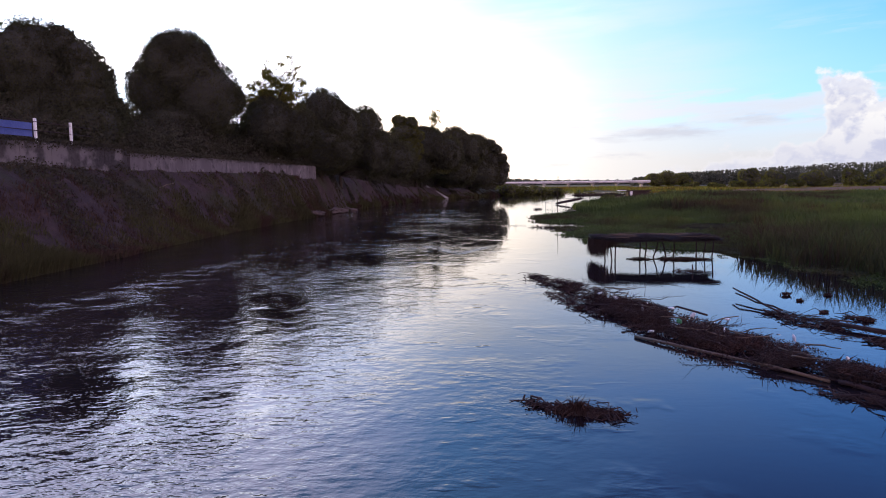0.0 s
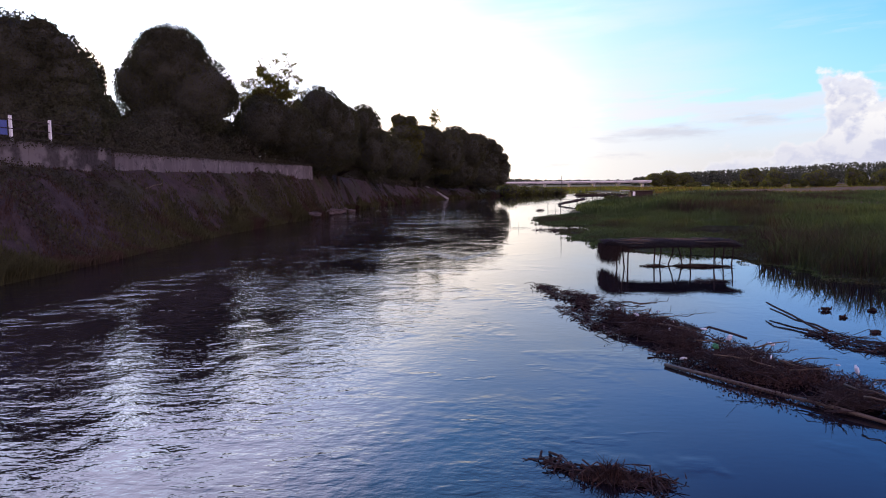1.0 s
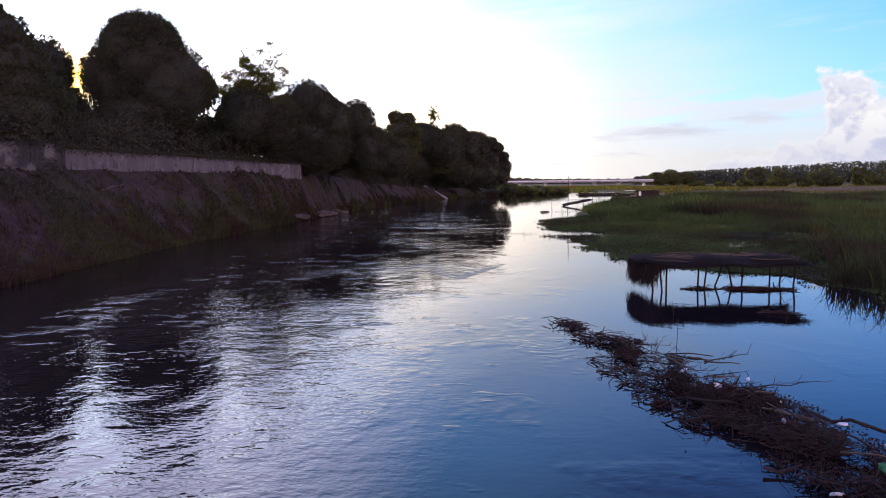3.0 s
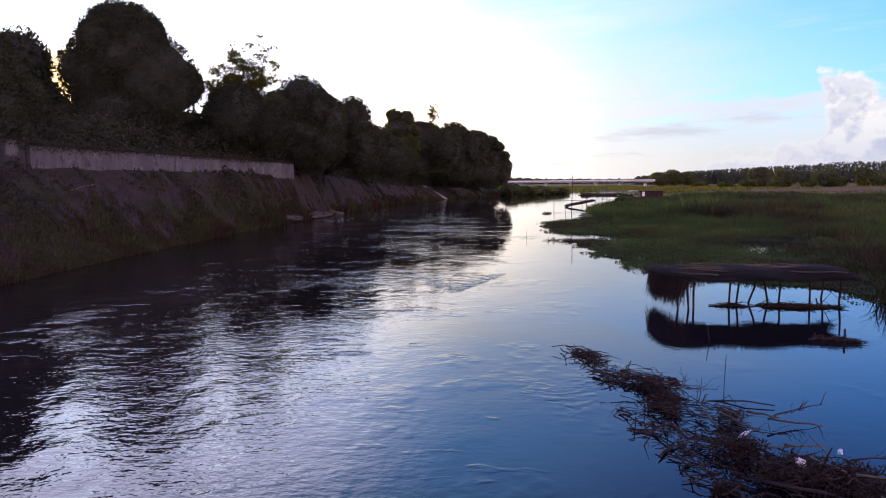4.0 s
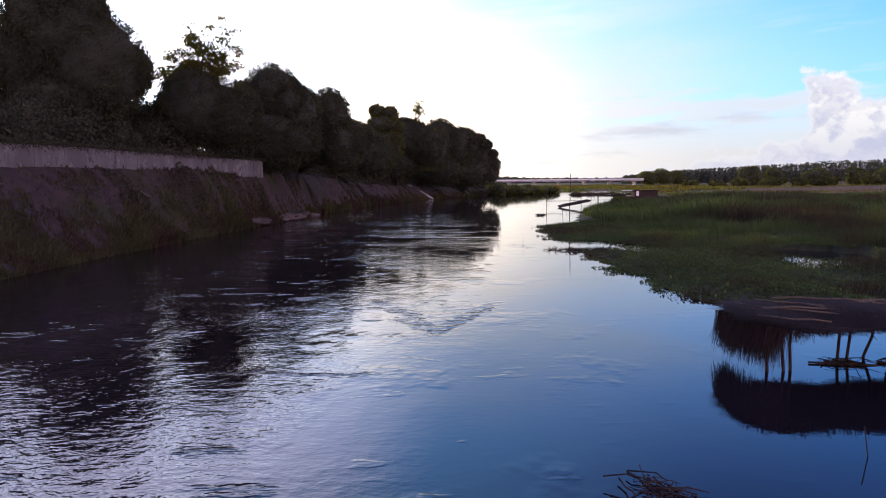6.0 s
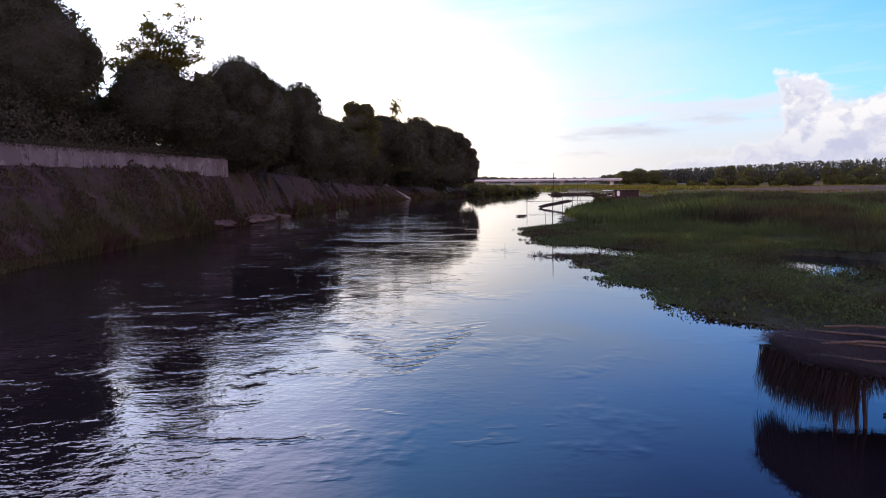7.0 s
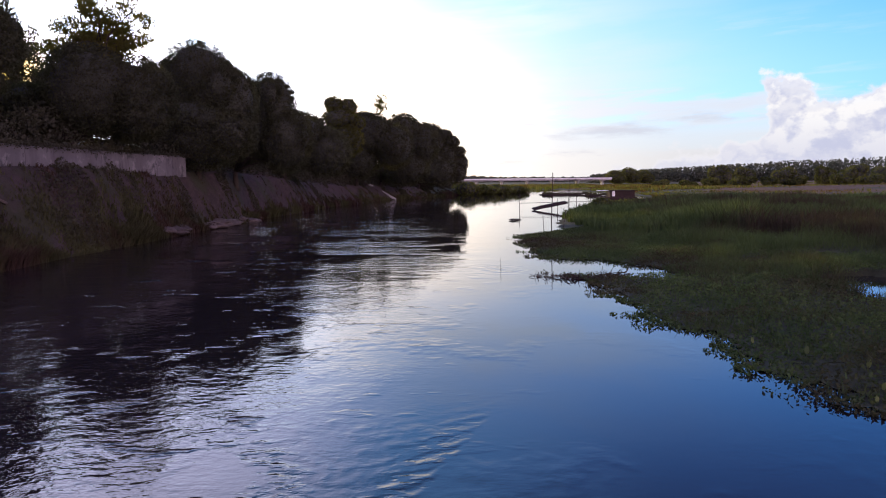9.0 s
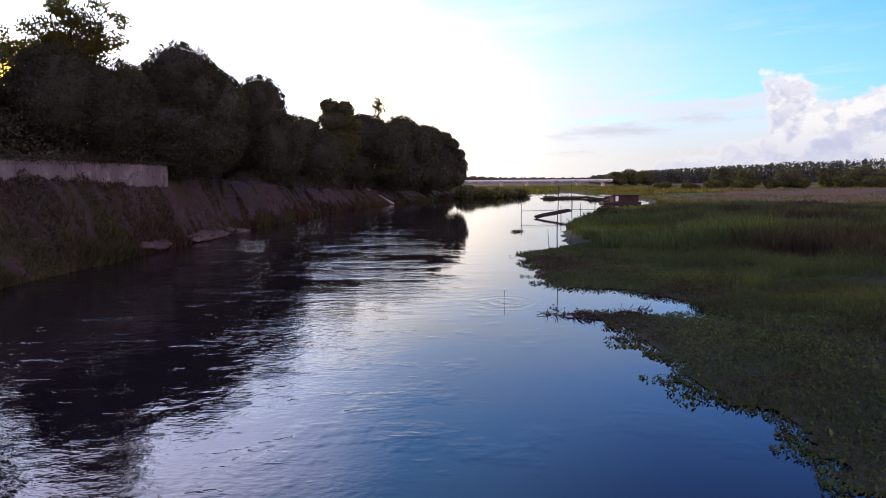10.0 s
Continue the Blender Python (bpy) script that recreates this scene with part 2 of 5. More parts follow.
    dash = g.math("MULTIPLY", dash, g.math("MULTIPLY", g.math("MULTIPLY", g.ramp(X, -15.5, -11.0), g.ramp(X, 1.0, -2.0)), g.math("MULTIPLY", g.ramp(Y, 22.0, 34.0), g.ramp(Y, 120.0, 80.0))))
    h = g.math("ADD", h, g.math("MULTIPLY", g.math("MULTIPLY", g.noise(pos, 2.3, 4, 0.62, (0.6, 1.4, 1), (4, 8, 0)), dash), 0.040))
    # an eddy line of broken water by the left bank
    eddy = g.math("SUBTRACT", X, g.math("MULTIPLY", g.math("SUBTRACT", Y, 20.0), 0.12))
    eddy = g.math("ABSOLUTE", g.math("ADD", eddy, g.math("ADD", 14.2, g.math("MULTIPLY", g.math("SUBTRACT", swirl, 0.5), 5.0))))
    eddy = g.math("MULTIPLY", g.ramp(eddy, 2.3, 0.2), g.math("MULTIPLY", g.ramp(Y, 12, 18), g.ramp(Y, 44, 36)))
    chop = g.noise(pos, 2.6, 4, 0.65, (0.8, 1.2, 1), (1, 7, 0))
    h = g.math("ADD", h, g.math("MULTIPLY", g.math("MULTIPLY", chop, g.math("MULTIPLY", eddy, g.ramp(mid, 0.42, 0.62))), 0.060))
    # steady wakes: two feathered arms that open downstream from a point
    wob = g.math("ADD", g.math("MULTIPLY", g.math("SUBTRACT", mid, 0.5), 1.3), g.math("MULTIPLY", g.math("SUBTRACT", small, 0.5), 0.35))
    for wx, wy, half, length, beat, tall in ((1.1, 41.2, 2.3, 7.5, 11.0, 0.0085), (3.4, 26.0, 2.6, 3.6, 14.0, 0.0030)):
        dx = g.math("ABSOLUTE", g.math("SUBTRACT", g.math("ADD", X, wob), wx))
        dy = g.math("ADD", g.math("SUBTRACT", Y, wy), wob)
        arm = g.math("SUBTRACT", dx, g.math("DIVIDE", dy, half))
        on = g.math("MULTIPLY", g.ramp(arm, 0.16, -0.02), g.ramp(arm, -1.0, -0.25, 0.25, 1.0))
        on = g.math("MULTIPLY", on, g.math("MULTIPLY", g.ramp(dy, -0.1, 0.4), g.ramp(dy, length, length * 0.45)))
        on = g.math("MULTIPLY", on, g.ramp(small, 0.40, 0.56, 0.12, 1.0))
        crest = g.math("SINE", g.math("MULTIPLY", g.math("SUBTRACT", dy, g.math("MULTIPLY", dx, 0.45)), beat))
        h = g.math("ADD", h, g.math("MULTIPLY", g.math("MULTIPLY", crest, on), tall))
    # rings round a stick standing in the flow
    rx, ry = g.math("SUBTRACT", X, 7.1), g.math("MULTIPLY", g.math("SUBTRACT", Y, 69.6), 0.8)
    far = g.math("SQRT", g.math("ADD", g.math("MULTIPLY", rx, rx), g.math("MULTIPLY", ry, ry)))
    h = g.math("ADD", h, g.math("MULTIPLY", g.math("SINE", g.math("MULTIPLY", g.math("ADD", far, wob), 9.0)), g.math("MULTIPLY", g.ramp(far, 2.4, 0.3), 0.006)))
    bump(g, bsdf, h, 1.0, 1.0)
    set_value(g, bsdf, "Base Color", (0.010, 0.008, 0.010))
    set_value(g, bsdf, "Roughness", 0.03)
    set_value(g, bsdf, "IOR", 1.34)
    set_value(g, bsdf, "Specular IOR Level", 0.5)


M_WATER = material("river_water", water_look)


def ground_look(g, bsdf):
    """Red-brown bank soil, with dry sand on the flats across the river."""
    pos = g.add("ShaderNodeNewGeometry").outputs["Position"]
    sep = g.add("ShaderNodeSeparateXYZ")
    g.link(pos, sep.inputs[0])
    big = g.noise(pos, 0.16, 5, 0.6)
    fine = g.noise(pos, 4.5, 6, 0.65)
    lumps = g.noise(pos, 1.1, 5, 0.6, (1, 1, 1.6), (4, 4, 0))
    col = g.mix(g.math("ADD", g.math("MULTIPLY", g.ramp(lumps, 0.35, 0.65), 0.6), g.math("MULTIPLY", fine, 0.4)), (0.026, 0.018, 0.018), (0.060, 0.041, 0.039))
    col = g.mix(g.ramp(big, 0.50, 0.62), col, (0.034, 0.032, 0.018))
    col = g.mix(g.ramp(sep.outputs[0], 5.0, 12.0), col, g.mix(fine, (0.020, 0.024, 0.012), (0.060, 0.062, 0.030)))
    sand = g.mix(g.ramp(fine, 0.3, 0.7), (0.055, 0.031, 0.018), (0.105, 0.060, 0.035))
    side = g.math("SUBTRACT", sep.outputs[0], g.math("MULTIPLY", sep.outputs[1], 0.40))
    where = g.math("MULTIPLY", g.ramp(side, -12.0, 6.0), g.math("MULTIPLY", g.ramp(sep.outputs[0], 40.0, 60.0), g.ramp(g.noise(pos, 0.03, 5, 0.6), 0.34, 0.50)))
    col = g.mix(where, col, sand)
    set_value(g, bsdf, "Base Color", col)
    set_value(g, bsdf, "Roughness", 0.95)
    set_value(g, bsdf, "Specular IOR Level", 0.15)
    bump(g, bsdf, g.math("ADD", g.math("MULTIPLY", lumps, 2.0), fine), 0.8, 0.15)


M_GROUND = material("bank_soil", ground_look)
M_MUD = material("wet_roots", earthy((0.024, 0.026, 0.013), (0.052, 0.053, 0.025), 3.0, 0.95, 0.6, 0.03))
M_PLAIN = material("plain_concrete", earthy((0.20, 0.19, 0.18), (0.46, 0.44, 0.42), 1.4, 0.9, 0.3, 0.02, (0.14, 0.13, 0.125)))


def runoff_look(g, bsdf):
    """Old concrete: dark streaks that run down it, pale worn spots, pits."""
    pos = g.add("ShaderNodeNewGeometry").outputs["Position"]
    streak = g.noise(pos, 1.0, 6, 0.65, (0.55, 0.55, 0.16))
    spots = g.noise(pos, 0.9, 6, 0.65, (1, 1, 1), (5, 2, 1))
    fine = g.noise(pos, 9.0, 5, 0.6)
    col = g.mix(g.ramp(streak, 0.40, 0.60), (0.080, 0.067, 0.070), (0.125, 0.107, 0.110))
    col = g.mix(g.ramp(spots, 0.54, 0.68), col, (0.20, 0.172, 0.174))
    mould = g.noise(pos, 0.8, 6, 0.72, (1, 1, 0.8), (1, 9, 4))
    col = g.mix(g.ramp(mould, 0.53, 0.62), col, (0.030, 0.026, 0.027))
    col = g.mix(g.math("MULTIPLY", g.ramp(fine, 0.35, 0.65), 0.35), col, (0.10, 0.09, 0.09))
    set_value(g, bsdf, "Base Color", col)
    set_value(g, bsdf, "Roughness", 0.92)
    bump(g, bsdf, fine, 0.4, 0.03)


M_CONCRETE = material("stained_concrete", runoff_look)
M_PAINT = material("white_paint", earthy((0.6, 0.6, 0.58), (0.8, 0.8, 0.78), 2.0, 0.6, 0.1, 0.01))
M_BARK = material("bark", earthy((0.025, 0.019, 0.015), (0.07, 0.054, 0.042), 6.0, 0.95, 0.8, 0.03))
M_MANGO = material("broad_leaf", leafy((0.045, 0.045, 0.033), (0.060, 0.061, 0.040), 0.95, 0.3, 0.01))
M_SCRUB = material("scrub_leaf", leafy((0.042, 0.039, 0.031), (0.060, 0.056, 0.040), 0.95, 0.2, 0.01))
M_LIGHTLEAF = material("feathery_leaf", leafy((0.050, 0.052, 0.022), (0.085, 0.085, 0.032), 0.85, 0.45, 0.02))
M_FEATHER = material("fine_leaf", leafy((0.065, 0.064, 0.024), (0.115, 0.105, 0.038), 0.8, 0.6, 0.02))
M_CORE = material("inner_foliage", earthy((0.050, 0.050, 0.040), (0.066, 0.066, 0.050), 3.0, 0.98, 0.8, 0.3))
M_REED = material("reed_blade", leafy((0.042, 0.064, 0.028), (0.082, 0.110, 0.044), 0.95, 0.25, 0.02, (0.056, 0.046, 0.034), 0.06))
M_HYACINTH = material("floating_leaf", leafy((0.042, 0.064, 0.027), (0.086, 0.120, 0.046), 0.95, 0.2, 0.02, (0.064, 0.060, 0.036), 0.16))
M_DRYGRASS = material("field_grass", leafy((0.050, 0.066, 0.020), (0.110, 0.112, 0.040), 0.85, 0.45, 0.02, (0.090, 0.060, 0.032), 0.035))
M_BANKGRASS = material("bank_grass", leafy((0.034, 0.034, 0.018), (0.066, 0.064, 0.030), 0.95, 0.15, 0.02, (0.060, 0.038, 0.032), 0.12))
M_THATCH = material("dry_thatch", earthy((0.014, 0.010, 0.009), (0.060, 0.040, 0.034), 5.0, 0.95, 0.6, 0.02, None, True))
M_STICK = material("driftwood", earthy((0.012, 0.009, 0.009), (0.060, 0.039, 0.034), 6.0, 0.9, 0.5, 0.02, None, True))
M_BAMBOO = material("weathered_bamboo", earthy((0.065, 0.048, 0.034), (0.15, 0.115, 0.08), 5.0, 0.7, 0.2, 0.01))
M_PLASTIC = material("washed_plastic", earthy((0.5, 0.52, 0.55), (0.75, 0.76, 0.78), 3.0, 0.4, 0.2, 0.01))
M_SHRUB = material("shrub_leaf", leafy((0.055, 0.064, 0.026), (0.115, 0.122, 0.045), 0.9, 0.35, 0.02))
# distance haze is put into this leaf colour: lighter and greyer green
M_HAZED_WOODS = material("far_woods", leafy((0.060, 0.070, 0.056), (0.10, 0.108, 0.080), 0.95, 0.12, 0.02))


# ---- mesh helpers ----
def mesh_arrays(name, verts, faces, mat, smooth=False):
    """A mesh from an array of vertices and a list of arrays of faces (each of one size)."""
    me = bpy.data.meshes.new(name)
    verts = np.asarray(verts, dtype=np.float32)
    faces = [np.asarray(f, dtype=np.int32) for f in faces if len(f)]
    loops = np.concatenate([f.ravel() for f in faces])
    sizes = np.concatenate([np.full(len(f), f.shape[1], dtype=np.int32) for f in faces])
    me.vertices.add(len(verts))
    me.vertices.foreach_set("co", verts.ravel())
    me.loops.add(len(loops))
    me.loops.foreach_set("vertex_index", loops)
    me.polygons.add(len(sizes))
    me.polygons.foreach_set("loop_start", np.concatenate(([0], np.cumsum(sizes)[:-1])).astype(np.int32))
    me.update(calc_edges=True)
    if smooth:
        me.polygons.foreach_set("use_smooth", np.ones(len(sizes), dtype=bool))
    me.materials.append(mat)
    return me


def mesh_bm(name, bm, mat, smooth=False):
    me = bpy.data.meshes.new(name)
    bm.to_mesh(me)
    bm.free()
    me.materials.append(mat)
    if smooth:
        for p in me.polygons:
            p.use_smooth = True
    return me


def part(name, me, parent, label=""):
    ob = new(name, me)
    ob.parent = parent
    if label:
        ob["label"] = label
    return ob


def empty(name, at=(0, 0, 0)):
    ob = new(name)
    ob.location = at
    return ob


def tube(points, radii, sides=8):
    """Vertices and faces of a closed tapered tube along points."""
    points = [Vector(p) for p in points]
    verts, quads = [], []
    for i, p in enumerate(points):
        d = (points[min(i + 1, len(points) - 1)] - points[max(i - 1, 0)]).normalized()
        a = d.orthogonal().normalized()
        b = d.cross(a)
        for k in range(sides):
            w = 2 * math.pi * k / sides
            verts.append(p + radii[i] * (math.cos(w) * a + math.sin(w) * b))
    for i in range(len(points) - 1):
        for k in range(sides):
            n = (k + 1) % sides
            quads.append((i * sides + k, i * sides + n, (i + 1) * sides + n, (i + 1) * sides + k))
    caps = [tuple(range(sides))[::-1], tuple(range((len(points) - 1) * sides, len(points) * sides))]
    return [tuple(v) for v in verts], quads, caps


def join(chunks):
    """One list of vertices and of faces from many (verts, quads, caps)."""
    V, F = [], []
    for v, q, c in chunks:
        o = len(V)
        V += v
        F += [tuple(i + o for i in f) for f in q] + [tuple(i + o for i in f) for f in c]
    return V, F


def mesh_tubes(name, chunks, mat, smooth=True):
    V, F = join(chunks)
    me = bpy.data.meshes.new(name)
    me.from_pydata(V, [], F)
    me.materials.append(mat)
    if smooth:
        me.polygons.foreach_set("use_smooth", np.ones(len(F), dtype=bool))
    return me


def box_bm(sx, sy, sz, bevel=0.01, at=(0, 0, 0)):
    bm = bmesh.new()
    bmesh.ops.create_cube(bm, size=1, matrix=Matrix.Translation(at) @ Matrix.Diagonal((sx, sy, sz, 1)))
    if bevel:
        bmesh.ops.bevel(bm, geom=bm.edges[:], offset=bevel, segments=1, affect="EDGES")
    return bm


def leaves(rng, centres, size, droop=0.3, longer=1.7):
    """Folded leaf quads at the centres: arrays of vertices and quads."""
    n = len(centres)
    d = rng.normal(size=(n, 3))
    d[:, 2] -= droop
    d /= np.linalg.norm(d, axis=1)[:, None]
    s = np.cross(d, rng.normal(size=(n, 3)))
    s /= np.linalg.norm(s, axis=1)[:, None] + 1e-9
    L = (size * rng.uniform(0.6, 1.3, n))[:, None]
    W = L / longer * 0.5
    v = np.empty((n, 4, 3))
    v[:, 0] = centres - d * L * 0.5
    v[:, 1] = centres + s * W
    v[:, 2] = centres + d * L * 0.5
    v[:, 3] = centres - s * W
    return v.reshape(-1, 3), np.arange(4 * n).reshape(n, 4)


def blades(rng, base, height, width, lean=0.25):
    """Tapered two-piece grass blades: arrays of vertices, quads and triangles."""
    n = len(base)
    w = rng.uniform(0, 2 * np.pi, n)
    side = np.stack([np.cos(w), np.sin(w), np.zeros(n)], 1) * (width * rng.uniform(0.6, 1.2, n))[:, None] * 0.5
    to = rng.normal(size=(n, 3)) * lean
    to[:, 2] = 0
    up = np.array([0, 0, 1.0])
    h = np.asarray(height).reshape(-1, 1)
    mid = base + up * h * 0.6 + to * h * 0.35
    tip = base + up * h * 0.95 + to * h * 1.1
    v = np.empty((n, 5, 3))
    v[:, 0], v[:, 1], v[:, 2], v[:, 3], v[:, 4] = base - side, base + side, mid + side * 0.8, mid - side * 0.8, tip
    k = np.arange(n)[:, None] * 5
    return v.reshape(-1, 3), k + np.array([0, 1, 2, 3]), k + np.array([3, 2, 4])


# ---- the plan ----
LEFT = np.array([(-3000, -60), (-40, -20), (20, -20), (48, -20), (65, -20), (80, -19.5), (97, -18), (115, -16.5), (140, -14.5),
                 (162, -12.5), (205, -3), (260, 20), (316, 42), (420, 60), (3000, 300)], dtype=float)
RIGHT = np.array([(-3000, 60), (0, 19.5), (30, 18), (34, 17.6), (41, 16.8), (44, 13.6), (46.5, 11), (49.4, 10.8), (54, 10.9), (57.5, 10.4),
                  (62, 10.6), (67.7, 10.2), (74, 10.1), (82, 11.2), (90, 11.4), (92.5, 13.0), (95, 16), (110, 19), (142, 29.5), (166, 40),
                  (188, 56), (212, 65), (250, 70), (316, 74), (420, 80), (3000, 340)], dtype=float)
BANK = np.array([(-3000, -70), (40, -29.5), (58, -27.1), (106, -20.5), (125, -19.2), (160, -17), (205, -8.5), (260, 13), (316, 37), (3000, 290)], dtype=float)
CHANNEL = [(8.6, 74.4), (13.6, 72.4), (15.4, 68.4), (14.9, 65.2), (12.4, 66.2), (9.2, 67.7)]
POND = [(20.8, 64.9), (24.6, 64.4), (26.6, 61.4), (24.4, 56.8), (20.0, 56.2), (20.6, 61.0)]


def left_shore(y):
    return np.interp(y, LEFT[:, 0], LEFT[:, 1]) + 1.1 * lumpy(3.0, y, 16.0)


def right_shore(y):
    return np.interp(y, RIGHT[:, 0], RIGHT[:, 1]) + 0.25 * np.sin(y * 1.1) + 0.15 * np.sin(y * 2.7 + 2)


def bank_top(y):
    return np.interp(y, BANK[:, 0], BANK[:, 1])


def bank_height(y):
    return np.interp(y, [0, 125, 160, 205, 260, 316, 400], [5.9, 6.0, 4.8, 3.6, 2.6, 1.2, 0.5])


def inside(poly, x, y):
    """Which of the points lie in the polygon."""
    hit = np.zeros(np.shape(x), dtype=bool)
    for (x0, y0), (x1, y1) in zip(poly, poly[1:] + poly[:1]):
        if y0 != y1:
            hit ^= ((y0 > y) != (y1 > y)) & (x < (x1 - x0) * (y - y0) / (y1 - y0) + x0)
    return hit


def rough(x, y, s):
    """Smooth uneven field between about -1 and 1."""
    out = 0
    for k, (a, f, p) in enumerate(((0.3, 1.0, 0.0), (1.4, 1.27, 2.1), (2.2, 0.83, 4.0), (0.9, 1.9, 1.2), (2.8, 2.3, 5.1), (1.8, 1.55, 3.3))):
        u = x * math.cos(a) + y * math.sin(a)
        w = y * math.cos(a) - x * math.sin(a)
        out = out + np.sin(u * s * f + p + 1.2 * np.sin(w * s * 0.53 * f + 2 * p)) / (1 + 0.15 * k)
    return out / 2.6


LATTICE = np.random.default_rng(5).uniform(-1, 1, (256, 256))


def lumpy(x, y, size):
    """Irregular field between -1 and 1 with lumps of the given size in metres."""
    out, total = 0.0, 0.0
    for k, (step, weight) in enumerate(((1.0, 1.0), (0.46, 0.5), (0.21, 0.25))):
        u, w = np.asarray(x, float) / (size * step) + 31.7 * k, np.asarray(y, float) / (size * step) + 17.3 * k
        i, j = np.floor(u).astype(int), np.floor(w).astype(int)
        a, b = u - i, w - j
        a, b = a * a * (3 - 2 * a), b * b * (3 - 2 * b)
        i, j, m, n = i % 256, j % 256, (i + 1) % 256, (j + 1) % 256
        out = out + weight * ((LATTICE[i, j] * (1 - a) + LATTICE[m, j] * a) * (1 - b) + (LATTICE[i, n] * (1 - a) + LATTICE[m, n] * a) * b)
        total += weight
    return out / total


def ground_height(x, y):
    x, y = np.asarray(x, float), np.asarray(y, float)
    dl, dr = left_shore(y) - x, x - right_shore(y)
    width = np.maximum(np.interp(y, LEFT[:, 0], LEFT[:, 1]) - bank_top(y), 2.0)
    top = bank_height(y)
    f = np.clip(dl / width, 0, 1)
    z_left = top * (0.25 * f + 0.75 * f * f * (3 - 2 * f)) + (1.1 * lumpy(x, y, 7.0) + 0.45 * lumpy(x, y, 2.4)) * np.interp(y, [80, 110], [1.0, 0.4]) * np.clip(f * (1 - f) * 4, 0, 1)
    z_left += np.clip((dl - width - 1.2) / 1.5, 0, 1) * 1.1
    # unseen rise added behind the trees to block low sky under the crowns
    z_left += np.clip((dl - width - 9) / 9, 0, 1) * 3.5
    z_left = np.where(dl > 0, z_left, dl * 0.5)
    firm = dr - np.interp(y, [38, 46, 55, 70, 88, 97], [0, 7, 11, 10, 6, 0])     # floating plants lie outside firm ground
    z_right = np.clip(firm * 0.10, 0, 0.25) + np.clip((firm - 6) * 0.05, 0, 0.7) + 0.15 * rough(x, y, 0.35) * np.clip(firm / 6, 0, 1)
    z_right += np.clip((dr - 40) / 60, 0, 1) * 0.5 + np.clip((dr - 10) / 10, 0, 1) * np.interp(y, [70, 95, 130, 150], [0, 0.7, 0.7, 0.0])
    z_right = np.where(firm > 0, z_right, firm * 0.15)
    z = np.maximum(np.maximum(z_left, z_right), -1.6)
    far = np.clip((y - 300) / 60, 0, 1)
    z = np.where(far > 0, z * (1 - far) + far * (0.5 + 0.4 * rough(x, y, 0.05)), z)
    wet = inside(CHANNEL, x, y) | inside(POND, x, y)
    return np.where(wet, -0.4, z)


def build_ground():
    xs = np.unique(np.concatenate([np.linspace(-3000, -200, 12), np.linspace(-200, -50, 24), np.arange(-50, -34, 0.8), np.arange(-34, 10, 0.25), np.arange(10, 30, 0.8), np.arange(30, 90, 2.0),
                                   np.linspace(90, 400, 40), np.linspace(400, 3000, 12)]).round(3))
    ys = np.unique(np.concatenate([np.linspace(-3000, -60, 10), np.arange(-60, 20, 4.0), np.arange(20, 215, 0.5), np.arange(215, 340, 2.5),
                                   np.linspace(340, 700, 40), np.linspace(700, 3500, 12)]).round(3))
    gx, gy = np.meshgrid(xs, ys)
    v = np.stack([gx, gy, ground_height(gx, gy)], -1).reshape(-1, 3)
    nx, ny = len(xs), len(ys)
    k = (np.arange(ny - 1)[:, None] * nx + np.arange(nx - 1)[None]).ravel()
    f = np.stack([k, k + 1, k + nx + 1, k + nx], 1)
    tagged(new("ground", mesh_arrays("ground", v, [f], M_GROUND, True)), "brown earth river banks and flat fields", "ground", kind="structure")


def build_water():
    v = [(-400, -400, 0), (700, -400, 0), (700, 900, 0), (-400, 900, 0)]
    tagged(new("water", mesh_arrays("water", v, [[(0, 1, 2, 3)]], M_WATER)), "dark rippled river water reflecting the evening sky", "river", kind="structure")


build_ground()
build_water()


# ---- retaining wall on the left bank ----
def wall_run(name, y0, y1, z0, z1, lift, label, mat=None):
    thing = empty(name, (0, 0, 0))
    tagged(thing, label, "wall", kind="structure")
    n = max(1, round((y1 - y0) / 3.0))
    for i in range(n):
        a, b = y0 + (y1 - y0) * i / n, y0 + (y1 - y0) * (i + 1) / n
        ax, bx = float(bank_top(a)), float(bank_top(b))
        length = math.hypot(bx - ax, b - a)
        z = z0 + (z1 - z0) * (i + 0.5) / n
        rng = random.Random(i + 7)
        bm = box_bm(0.3, length - 0.03, lift + 1.0, 0.02)
        for vtx in bm.verts:
            vtx.co += Vector((rng.uniform(-1, 1), 0, rng.uniform(-1, 1))) * 0.025
        p = part("panel", mesh_bm("panel", bm, mat or M_CONCRETE), thing)
        p.matrix_basis = pose((ax + bx) / 2, (a + b) / 2, z + (lift - 1.0) / 2 + rng.uniform(-0.03, 0.03), 0, 0, -math.degrees(math.atan2(bx - ax, b - a)))
    return thing


wall_run("wall_west", 58.5, 106.3, 5.85, 6.0, 1.45, "long stained grey concrete retaining wall on the river bank")
wall_run("wall_south", 34.0, 58.1, 5.75, 5.8, 1.8, "dark mossy concrete retaining wall with a broken end",
         material("mossy_concrete", earthy((0.022, 0.020, 0.020), (0.075, 0.066, 0.066), 1.2, 0.95, 0.5, 0.03, (0.14, 0.125, 0.125))))


